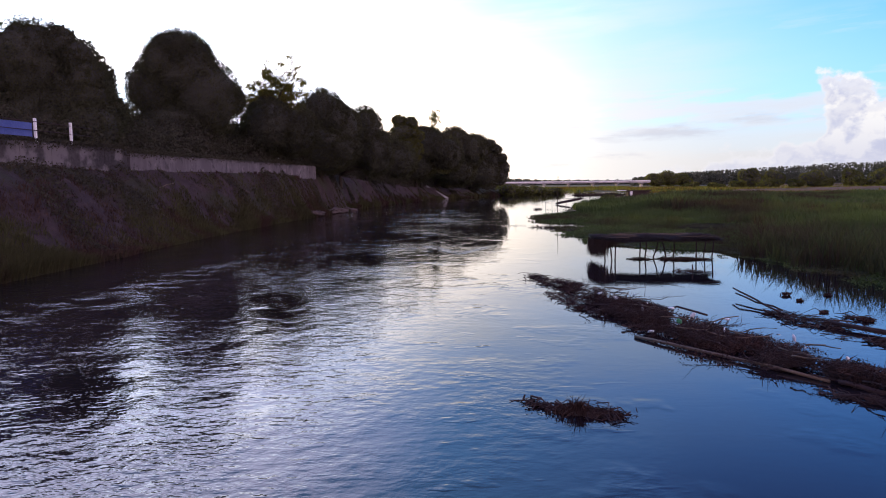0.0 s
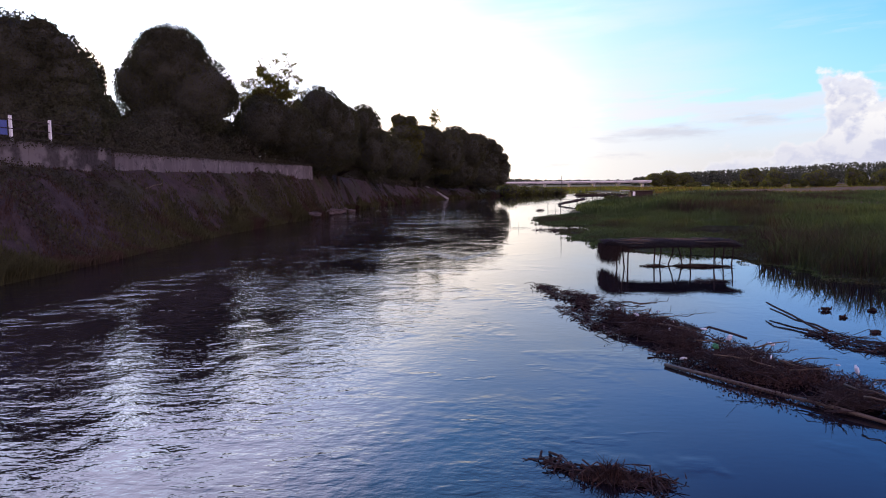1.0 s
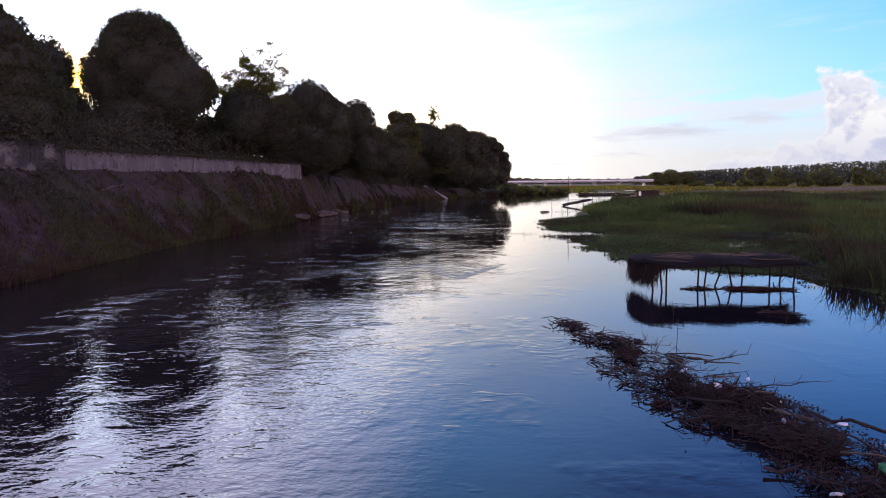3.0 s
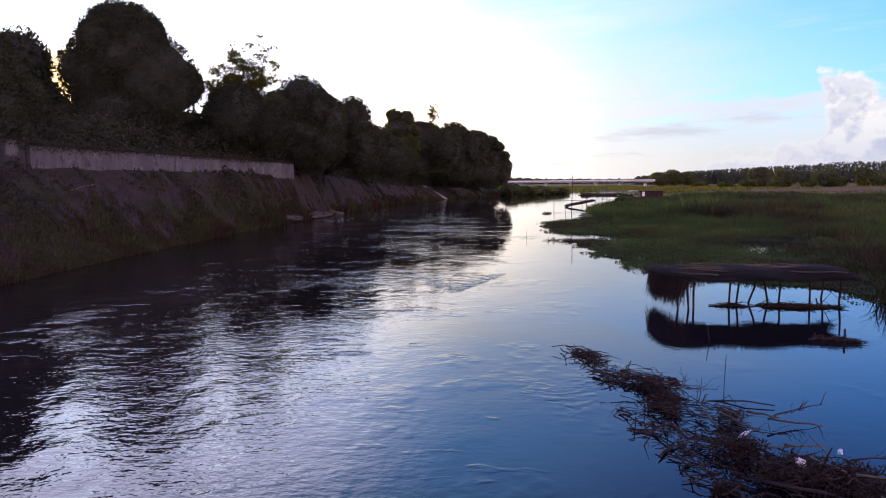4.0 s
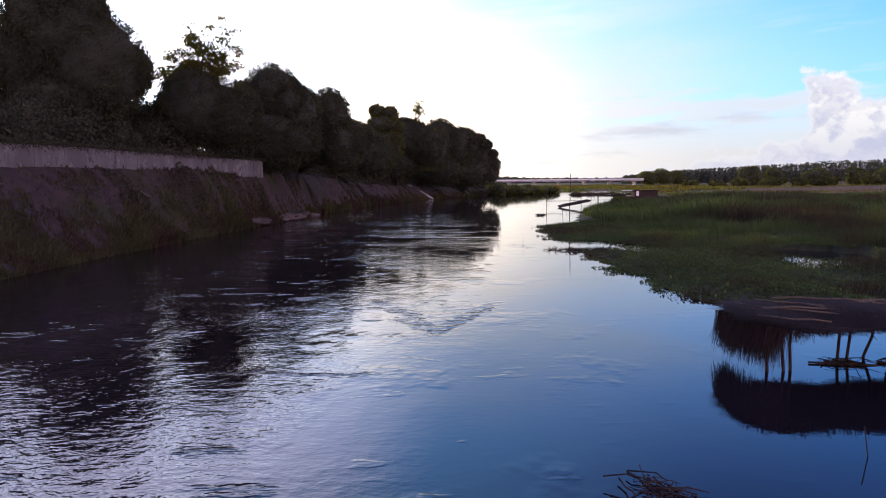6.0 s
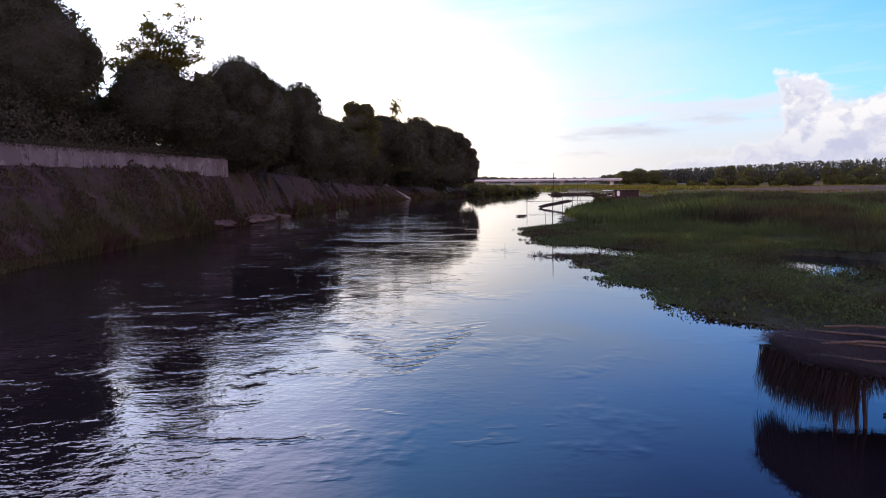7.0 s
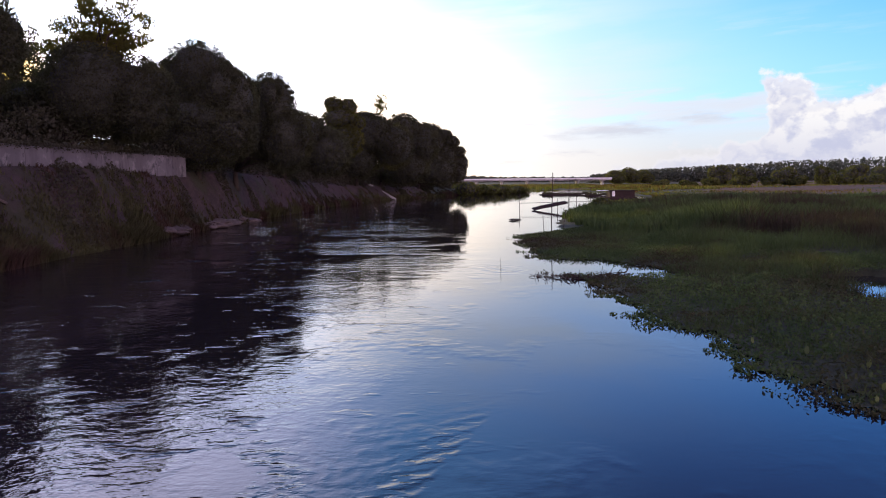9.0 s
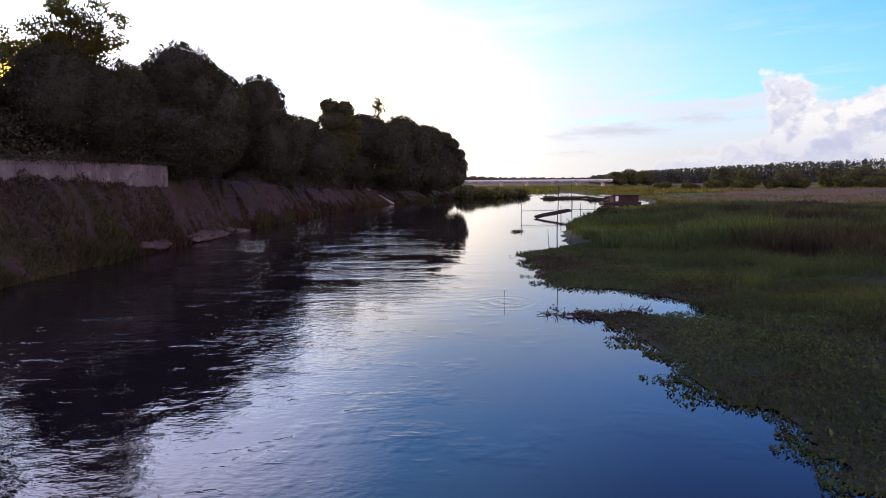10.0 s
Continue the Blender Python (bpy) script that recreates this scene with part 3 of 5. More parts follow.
# ---- trees ----
def lobe_points(rng, n, c, r, filled=False):
    """Points for leaves: in clumps on an ellipsoid's surface with a thin cover between them, or, filled, loosely all through it."""
    d = rng.normal(size=(n, 3))
    d /= np.linalg.norm(d, axis=1)[:, None]
    if filled:
        m = 60
        k = rng.normal(size=(m, 3))
        k = k / np.linalg.norm(k, axis=1)[:, None] * rng.uniform(0.2, 1.0, m)[:, None]
        return np.asarray(c) + (k[rng.integers(0, m, n)] + d * (rng.uniform(0, 1, n) ** 0.5)[:, None] * 0.22) * np.asarray(r)
    m = max(24, int(11 * (r[0] * r[1] + r[1] * r[2] + r[0] * r[2]) ** 0.6))
    k = rng.normal(size=(m, 3))
    k /= np.linalg.norm(k, axis=1)[:, None]
    k *= rng.uniform(0.86, 0.98, m)[:, None]
    pick = rng.integers(0, m, n)
    ball = k[pick] + d * (rng.uniform(0, 1, n) ** 0.4)[:, None] * rng.uniform(0.07, 0.15, m)[pick][:, None]
    cover = d * rng.uniform(0.80, 1.02, n)[:, None]
    return np.asarray(c) + np.where((rng.uniform(0, 1, n) < 0.6)[:, None], cover, ball) * np.asarray(r)


def limb(rng, a, b, r0, r1, bend=0.08):
    a, b = Vector(a), Vector(b)
    L = (b - a).length
    pts = [a.lerp(b, k / 4) + Vector((rng.normal(), rng.normal(), rng.normal())) * L * bend * (0 < k < 4) for k in range(5)]
    return tube(pts, [r0 + (r1 - r0) * k / 4 for k in range(5)], 7)


def tree(name, x, y, lobes, count, size, mat, label, seed, trunk_r=0.35, core=0.80, droop=0.3, longer=1.8, lean=0.0):
    """lobes: (dx, dy, z, rx, ry, rz) with z above the water."""
    rng = np.random.default_rng(seed)
    x, lobes = x - lean, [(l[0] + lean, *l[1:]) for l in lobes]
    z0 = float(ground_height(x, y))
    thing = empty(name, (x, y, z0))
    tagged(thing, label, "tree")
    if core:
        lumps = []
        for l in lobes:
            for k in range(4):
                d = rng.normal(size=3)
                d[2] = abs(d[2]) * 0.9 - 0.15
                d /= np.linalg.norm(d)
                f = rng.uniform(0.36, 0.54)
                lumps.append((l[0] + d[0] * l[3] * 0.52, l[1] + d[1] * l[4] * 0.52, l[2] + d[2] * l[5] * 0.52, l[3] * f, l[4] * f, l[5] * f))
        lobes = [(l[0], l[1], l[2], l[3] * 0.94, l[4] * 0.94, l[5] * 0.94) for l in lobes] + lumps
    low = min(l[2] - l[5] for l in lobes)
    fork = (0, 0, max(1.2, (low - z0) * 0.9 + 0.6))
    chunks = [limb(rng, (0, 0, -0.4), fork, trunk_r * 1.3, trunk_r * 0.8, 0.012)]
    P = []
    vol = np.array([l[3] * l[4] + l[4] * l[5] + l[3] * l[5] for l in lobes])
    for l, share in zip(lobes, vol / vol.sum()):
        c = np.array([l[0], l[1], l[2] - z0])
        chunks.append(limb(rng, fork, tuple(c), trunk_r * 0.55, trunk_r * 0.12))
        for k in range(4 if not core else 1):
            e = c + (lambda d: d / np.linalg.norm(d))(rng.normal(size=3)) * np.array(l[3:]) * 0.8
            chunks.append(limb(rng, tuple(c * 0.7 + np.array(fork) * 0.3), tuple(e), trunk_r * 0.22, 0.02))
        pts = lobe_points(rng, int(count * share * (2.2 if core else 1)), c, l[3:], not core)
        if core:      # leaves buried in another lobe are left away
            bare = np.ones(len(pts), dtype=bool)
            for k in lobes:
                if k is not l:
                    bare &= ((((pts - np.array([k[0], k[1], k[2] - z0])) / np.array(k[3:])) ** 2).sum(1) > 0.5)
            pts = pts[bare]
        P.append(pts)
    P = np.concatenate(P)
    if len(P) > count:
        P = P[rng.permutation(len(P))[:count]]
    v, q = leaves(rng, P, size, droop, longer)
    part("trunk", mesh_tubes("trunk", chunks, M_BARK), thing)
    crown = part("crown", mesh_arrays("crown", v, [q], mat), thing)
    if core:
        bm = bmesh.new()
        for l in lobes:
            m = Matrix.Translation((l[0], l[1], l[2] - z0)) @ Matrix.Diagonal((l[3] * core, l[4] * core, l[5] * core, 1))
            bmesh.ops.create_icosphere(bm, subdivisions=2 if l[3] < 2.4 else 3, radius=1, matrix=m)
        for vtx in bm.verts:
            vtx.co += noise.noise_vector(vtx.co * 0.5) * 0.25 + noise.noise_vector(vtx.co * 2.2) * 0.22
        part("inner_foliage", mesh_bm("inner_foliage", bm, M_CORE), crown)
    return thing


MANGO = "dense dark green mango-like tree with a domed crown"
tree("tree", -36.4, 62, [(-0.5, 0, 15.2, 4.4, 4, 4.8), (2.4, 1, 12.4, 4.0, 4, 4.2), (-5, -2, 13.4, 4.4, 4, 5), (0.5, 1, 11, 7.6, 5, 4.2), (5.0, -1, 9.6, 2.8, 3, 2.8), (1.8, 0, 16.6, 2.2, 2, 2.4), (4.2, 0, 13.9, 2.0, 2.2, 2.5), (3.8, 0, 11.6, 2.4, 2.2, 2.2), (3.8, 0, 16.0, 1.7, 1.8, 1.9)], 90000, 0.21, M_MANGO,
     "tall broad dark green tree with a ragged crown", 1)
tree("tree", -47, 86, [(0, 0, 16.4, 4.4, 4, 5.0), (-4, 0, 14, 4.5, 4, 5), (1.2, 0, 12, 4.6, 4, 4.4), (2.6, 0, 17.4, 3.4, 4, 4.4), (4.6, 0, 12.4, 3.2, 3, 4.0)], 17000, 0.42, M_MANGO, "broad dark green tree behind the river trees", 13)
tree("tree", -32.2, 84, [(0, 0, 18.2, 5.2, 5, 5.2), (-2.1, 0, 15.6, 4.4, 4.5, 5.2), (3.2, 0, 15, 4.8, 4.4, 5.2), (-0.4, 0, 11.6, 6.0, 5, 4.8), (5.4, 1, 14.8, 2.3, 2.4, 2.3), (0.2, 0, 20.2, 4.3, 4, 3.4), (-4.4, 0, 10.8, 3.2, 3, 2.8), (-7.4, 2, 9.4, 3.4, 3, 3.8)], 100000, 0.21, M_MANGO, MANGO, 2)


def open_tree(x, y, fork_z, tips, label, seed, trunk_r=0.2, leaf=0.25):
    """A tree whose limbs show: trunk, limbs to the tips (dx, dy, z above the water), boughs, twigs and tufts of leaves."""
    rng = np.random.default_rng(seed)
    z0 = float(ground_height(x, y))
    thing = empty("tree", (x, y, z0))
    tagged(thing, label, "tree")
    fork = Vector((0, 0, fork_z - z0))
    wood, tufts = [limb(rng, (0, 0, -0.4), fork, trunk_r * 1.3, trunk_r * 0.8, 0.015)], []
    for k, (dx, dy, z) in enumerate(tips):
        tip = Vector((dx, dy, z - z0))
        wood.append(limb(rng, fork, tip, trunk_r * 0.6, 0.035, 0.05))
        for b in range(9):
            f = 0.3 + 0.7 * (b + 1) / 9
            a = fork.lerp(tip, f)
            d = Vector((rng.normal() * 1.2, rng.normal(), rng.normal() * 0.7 + 0.35)).normalized()
            end = a + d * rng.uniform(0.7, 1.9)
            wood.append(limb(rng, a, end, 0.045, 0.015, 0.06))
            for w in range(4):
                c = a.lerp(end, rng.uniform(0.35, 1.0)) + Vector(rng.normal(0, 0.34, 3))
                tufts.append((c, rng.uniform(0.28, 0.6)))
                wood.append(limb(rng, a.lerp(end, 0.6), c, 0.016, 0.008, 0.05))
    P = np.concatenate([np.array(c) + rng.normal(0, 1, (58, 3)) * r * np.array((0.75, 0.75, 0.45)) for c, r in tufts])
    v, q = leaves(rng, P, leaf, 0.3, 2.2)
    part("trunk", mesh_tubes("trunk", wood, M_BARK), thing)
    part("crown", mesh_arrays("crown", v, [q], M_FEATHER), thing)


open_tree(-24.6, 95, 13.6, [(-1.8, 0, 18.2), (-0.2, 0.6, 20.2), (2.2, 0, 20.6), (4.2, 0, 19.6), (4.8, -0.4, 17.8), (1.6, -0.8, 18.4), (-0.6, 0.8, 16.8), (3.2, 0.6, 16.8), (-2.8, 0, 16.0), (0.8, 0, 17.0)],
          "tall thin tree with sparse feathery yellowish leaves", 3)
tree("tree", -39.2, 112, [(0, 0, 18.6, 3.6, 3.4, 4.2), (0.6, 0, 13.4, 3.8, 3.4, 4.2), (-3, 0, 15.4, 3.6, 3.4, 4.6), (-1, 0, 9.6, 4.6, 3.6, 3.6)], 22000, 0.34, M_MANGO, "sparse dark tree with the low sun behind it", 14, 0.3, 0)
tree("tree", -25.6, 93.5, [(1.6, 0, 12.4, 4.2, 4, 4.2), (-3.4, 0, 10.2, 3.4, 3.6, 3.2), (4.4, 2, 12, 4, 4, 4)], 55000, 0.21, M_MANGO, MANGO, 4)
tree("tree", -20.2, 110, [(0.4, 0, 15.8, 4.0, 4.2, 4.4), (-3.4, 0, 13.8, 3.8, 4, 4), (3.2, 1, 13.4, 3.6, 4, 4.4), (1.8, 0, 14.4, 3.6, 4, 4), (0, 0, 10, 7, 5, 4.4)], 70000, 0.21, M_MANGO, MANGO, 5)
tree("tree", -14.4, 121, [(0, 0, 13.9, 3.5, 3.6, 4.6), (-2.4, 0, 11, 4.2, 4, 4.4), (1.6, 0, 9.8, 3.8, 4, 4.4)], 48000, 0.22, M_MANGO, MANGO, 6, lean=4.5)
tree("tree", -15.4, 150, [(0, 0, 11.5, 6, 6, 5.4), (4.5, 0, 9.4, 4.6, 5, 4.4)], 24000, 0.34, M_MANGO, "rounded dark green tree above an earth bank", 7, lean=2.5)
tree("tree", -12.0, 188, [(-1.4, 0, 21.6, 2.2, 2.4, 1.9), (1.8, 0, 21.0, 2.3, 2.4, 2.0), (0, 0, 18.4, 4.4, 4, 2.8), (-6, 0, 17.4, 2.6, 3, 1.8), (-8.6, 0, 16.6, 2.2, 3, 1.6), (-4, 0, 14.2, 4, 4, 3), (1, 0, 13.8, 4.6, 4, 4.4), (4.0, 0, 17.6, 1.8, 2, 1.6)], 18000, 0.4, M_LIGHTLEAF, "yellow-green tree catching the low sun", 8, lean=2)
tree("tree", -4.75, 240, [(0, 0, 27.2, 2.5, 2.2, 3.0), (-0.6, 0, 22.6, 2.8, 2.2, 2.4)], 1500, 0.5, M_LIGHTLEAF, "slim sparse tree rising above darker crowns", 9, 0.15, 0)
tree("tree", -6, 200, [(0, 0, 15.4, 7, 6, 6), (5, 0, 13, 6, 6, 6), (-4, 0, 10, 7, 6, 5.4)], 24000, 0.42, M_MANGO, MANGO, 10, lean=3.5)
tree("tree", 1.5, 216, [(0, 0, 17.4, 5.4, 5, 5.4), (5, 0, 14.5, 5, 5, 6), (0, 0, 9, 8, 6, 6.4)], 24000, 0.44, M_MANGO, MANGO, 11, lean=6)
tree("tree", 11, 238, [(-2, 0, 19.4, 4.4, 4, 2.4), (2.0, 1, 18.0, 3.4, 4, 2.2), (4.8, 2, 16.0, 2.8, 4, 2.2), (-1, 0, 15.4, 4.6, 5, 4.0), (3, 2, 12.6, 4.4, 5, 4.0), (7.0, 2, 13.2, 2.4, 3, 2.0), (0, 0, 8, 7.0, 6, 5.4), (8.0, 4, 10.0, 2.4, 3, 2.6), (6.6, 4, 7, 3.4, 4, 3.6)], 26000, 0.42, M_MANGO, "dark spreading tree at the bend of the river", 12, lean=5)


def build_undergrowth():
    """Scrub that closes the foot of the trees, behind the wall and down the far bank."""
    rng = np.random.default_rng(15)
    n = 140000
    y = rng.uniform(30, 275, n) ** 1.0
    back = rng.uniform(0.4, 10, n)
    x = bank_top(y) - back
    top = 4.2 + 1.4 * rough(x, y, 0.22) + 0.9 * rough(x, y, 0.9)
    top = np.where((y < 56) & (back < 3), top * 0.4, top) * np.clip(0.35 + back / 4, 0, 1)
    z = ground_height(x, y) + top * rng.uniform(0, 1, n) ** 0.6
    v, q = leaves(rng, np.stack([x, y, z], 1), 0.19 + 0.0010 * y, 0.3, 1.6)
    ob = new("undergrowth", mesh_arrays("undergrowth", v, [q], M_SCRUB))
    tagged(ob, "dense dark shrubs along the top of the bank", "shrubs", kind="stuff")
    # scrub hanging over the slope where the wall has ended
    n = 90000
    y = 40 + 235 * rng.uniform(0, 1, n) ** 1.2
    f = rng.uniform(0, 1, n)
    x = bank_top(y) + f * (left_shore(y) - bank_top(y)) * 0.95
    lump = np.clip(rough(x, y, 0.5) + 0.4 * rough(x, y, 1.7) - np.where(y < 108, 0.25, 0.5), 0, 1) * np.where(y < 108, 0.6, 1.0)
    keep = lump > 0.05
    x, y, lump = x[keep], y[keep], lump[keep]
    z = ground_height(x, y) + lump * 1.7 * rng.uniform(0, 1, len(x))
    v, q = leaves(rng, np.stack([x, y, z], 1), 0.12 + 0.0012 * y, 0.3, 1.6)
    ob = new("slope_scrub", mesh_arrays("slope_scrub", v, [q], M_SCRUB))
    tagged(ob, "dark scrub hanging over an eroded earth slope", "shrubs", kind="stuff")


def build_bank_grass():
    rng = np.random.default_rng(16)
    n = 170000
    y = 14 + 286 * rng.uniform(0, 1, n) ** 1.4
    f = rng.uniform(0, 1, n) ** 1.5
    width = left_shore(y) - bank_top(y)
    x = left_shore(y) - f * width + 0.1
    keep = (0.5 * rough(x, y, 0.9) + 0.6 * rough(x, y, 2.6) + rng.normal(0, 0.3, n) > -0.9 + f * 1.5 + np.where(y > 104, 0.85, 0))
    x, y, f = x[keep], y[keep], f[keep]
    z = ground_height(x, y)
    tall = (0.35 + 0.9 * np.clip(1 - f * 1.6, 0, 1) * np.clip(0.5 + rough(x, y, 0.3), 0, 1)) * rng.uniform(0.5, 1.2, len(x))
    v, q, t = blades(rng, np.stack([x, y, z - 0.04], 1), tall, 0.025 + 0.0008 * y, 0.35)
    ob = new("bank_grass", mesh_arrays("bank_grass", v, [q, t], M_BANKGRASS))
    tagged(ob, "rough dark grass growing on the river bank", "grass", kind="stuff")


def build_creepers():
    """Creepers that hang over the top of the wall."""
    rng = np.random.default_rng(18)
    n = 16000
    y = rng.uniform(36, 108, n)
    hang = np.clip(rough(y * 0 + 3, y, 0.13) * 0.35 + rng.normal(0, 0.12, n) + 0.18, 0.03, 1.0)
    x = bank_top(y) + rng.normal(0.1, 0.22, n)
    z = np.where(y < 57, 7.6, 7.4) + 0.25 - rng.uniform(0, 1, n) ** 1.4 * (hang + 0.25)
    v, q = leaves(rng, np.stack([x, y, z], 1), 0.14, 0.6, 1.5)
    ob = new("creeper", mesh_arrays("creeper", v, [q], M_SCRUB))
    tagged(ob, "dark creepers hanging over a concrete wall", "creeper", kind="stuff")


build_undergrowth()
build_bank_grass()
build_creepers()


# ---- plants of the right bank ----
def inland(x, y):
    return x - right_shore(y)


def build_reeds():
    rng = np.random.default_rng(20)
    n = 230000
    y = 8 + 150 * rng.uniform(0, 1, n) ** 1.15
    x = right_shore(y) + 75 * rng.uniform(0, 1, n) ** 1.2
    start = np.interp(y, [0, 36, 43, 48, 55, 70, 80, 90, 95, 120, 200], [0.3, 0.5, 3, 10, 15, 20, 17, 9, 2, 1, 1]) + 2.0 * rough(x, y, 0.4)
    keep = (inland(x, y) > start) & ~inside(POND, x, y) & (y < 136 + 9 * rough(x, y, 0.12) + rng.normal(0, 3, n))
    x, y = x[keep], y[keep]
    z = ground_height(x, y)
    tall = (np.interp(inland(x, y), [0, 8, 22, 38, 60], [0.7, 1.0, 0.95, 0.5, 0.35]) + np.interp(y, [36, 46], [0.45, 0]) * np.interp(inland(x, y), [2, 10], [1, 0])) * np.clip(1.45 + 0.9 * lumpy(x, y, 14.0) + 0.9 * lumpy(x, y, 4.0), 0.35, 3.0) * rng.uniform(0.45, 1.1, len(x))
    v, q, t = blades(rng, np.stack([x, y, z - 0.05], 1), tall, 0.022 + 0.0009 * y, 0.3)
    ob = new("reeds", mesh_arrays("reeds", v, [q, t], M_REED))
    tagged(ob, "tall dense green reeds on the marshy bank", "reeds", kind="stuff")


def build_hyacinth():
    rng = np.random.default_rng(21)
    n = 200000
    y = 20 + 76 * rng.uniform(0, 1, n)
    x = right_shore(y) + rng.uniform(-0.25, 16, n)
    loose = rng.uniform(0, 1, n) < 0.06                       # leaves adrift off the edge
    x = np.where(loose, right_shore(y) - 1.1 * rng.uniform(0, 1, n) ** 2, x)
    keep = ~inside(CHANNEL, x, y) & ~inside(POND, x, y) & (inland(x, y) < 17) & (~loose | (rough(x, y, 1.3) + 0.5 * rough(x, y, 3.7) > 0.35))
    x, y = x[keep], y[keep]
    n = len(x)
    h = rng.uniform(0.02, 0.34, n) * np.clip(0.9 + 1.7 * lumpy(x, y, 2.2), 0.15, 2.4) * np.clip((inland(x, y) + 0.6) / 3.5, 0.25, 1)
    c = np.stack([x, y, np.maximum(ground_height(x, y), 0) + h], 1)
    nrm = rng.normal(size=(n, 3))
    nrm[:, 2] += 0.35
    nrm /= np.linalg.norm(nrm, axis=1)[:, None]
    a = np.cross(nrm, rng.normal(size=(n, 3)))
    a /= np.linalg.norm(a, axis=1)[:, None]
    b = np.cross(nrm, a)
    r = rng.uniform(0.020, 0.048, n)[:, None]
    ring = [(0, 1.0), (0.25, 0.75), (0.42, 0.8), (0.6, 0.8), (0.75, 0.75)]
    v = np.stack([c + r * k * (np.cos(2 * np.pi * w) * a * 1.7 + np.sin(2 * np.pi * w) * b) for w, k in ring], 1)
    ob = new("water_hyacinth", mesh_arrays("water_hyacinth", v.reshape(-1, 3), [np.arange(5 * n).reshape(n, 5)], M_HYACINTH))
    tagged(ob, "floating mat of round green water plants", "water plants", kind="stuff")
    n = 130000
    y = rng.uniform(20, 97, n)
    x = right_shore(y) + 26 * rng.uniform(0, 1, n) ** 0.9
    keep = ~inside(CHANNEL, x, y) & ~inside(POND, x, y) & (rough(x, y, 0.7) > -0.5)
    x, y = x[keep], y[keep]
    tall = (0.16 + 0.5 * np.clip(inland(x, y) / 14, 0, 1)) * rng.uniform(0.5, 1.3, len(x)) * np.clip(1 + 1.5 * lumpy(x, y, 3.0), 0.2, 2.2)
    v, q, t = blades(rng, np.stack([x, y, np.maximum(ground_height(x, y), 0) - 0.02], 1), tall, 0.026, 0.4)
    ob = new("marsh_grass", mesh_arrays("marsh_grass", v, [q, t], M_REED))
    tagged(ob, "short green grass among floating water plants", "grass", kind="stuff")
    # the dark tangle of roots on which the plants float
    gx, gy = np.meshgrid(np.arange(9, 36, 0.3), np.arange(20, 98, 0.3))
    cx, cy = gx.ravel(), gy.ravel()
    keep = (inland(cx, cy) > 0.35 + 0.3 * rough(cx, cy, 2.0)) & (inland(cx, cy) < 17)
    for ddx, ddy in ((0.3, 0.3), (-0.3, 0.3), (0.3, -0.3), (-0.3, -0.3)):
        keep &= ~inside(CHANNEL, cx + ddx, cy + ddy) & ~inside(POND, cx + ddx, cy + ddy)
    cx, cy = cx[keep], cy[keep]
    k = 0.16
    corner = [(-k, -k), (k, -k), (k, k), (-k, k)]
    v = np.stack([np.stack([cx + a, cy + b, 0.02 + 0.03 * rng.uniform(0, 1, len(cx))], 1) for a, b in corner], 1).reshape(-1, 3)
    ob = new("root_mat", mesh_arrays("root_mat", v, [np.arange(len(v)).reshape(-1, 4)], M_MUD))
    tagged(ob, "dark tangled roots under floating plants", "water plants", kind="stuff")


def make_broad_leaf(seed):
    """One upright arrow-shaped leaf on a stalk, about 0.6 m tall."""
    rr = np.random.default_rng(seed)
    ob = new("broad_leaf_plant", mesh_tubes("stalk", [limb(rr, (0, 0, -0.1), (0.04, 0.02, 0.38), 0.012, 0.008, 0.02)], M_HYACINTH))
    rows = 7
    v = []
    for k in range(rows):
        t = k / (rows - 1)
        w = 0.13 * math.sin(math.pi * (0.12 + 0.88 * t)) ** 0.8
        for sx in (-1, 0, 1):
            v.append((sx * w, 0.03 + 0.10 * t * t - 0.03 * abs(sx), 0.30 + 0.42 * t))
    f = [(3 * k + a, 3 * k + a + 1, 3 * k + a + 4, 3 * k + a + 3) for k in range(rows - 1) for a in (0, 1)]
    part("leaf", mesh_arrays("leaf", v, [f], M_PALELEAF, True), ob, "pale yellow-green leaf")
    return tagged(ob, "tall pale leaf rising from a floating plant mat", "water plant", "broad leaves of the mat")


M_PALELEAF = material("pale_leaf", leafy((0.075, 0.095, 0.040), (0.14, 0.155, 0.065), 0.7, 0.25, 0.08))
PALE = [(0.4, 46.9), (0.9, 48.3), (1.3, 47.6), (0.6, 49.8), (1.7, 50.6), (0.8, 51.9), (1.2, 53.4), (2.4, 49.2), (2.0, 55.2), (3.2, 52.3), (0.5, 56.6), (4.1, 54.6)]
first_leaf = make_broad_leaf(0)
for i, (d, y) in enumerate(PALE):
    k = 0.34 + 0.2 * ((i * 37) % 10) / 10
    m = pose(float(right_shore(y)) + d, y, 0.0, 6 * math.sin(i), 8 * math.cos(i * 2), 77 * i) @ Matrix.Scale(k, 4)
    if i == 0:
        first_leaf.matrix_basis = m
    else:
        copy_thing(first_leaf, m).scale = (k, k, k)
build_reeds()
build_hyacinth()


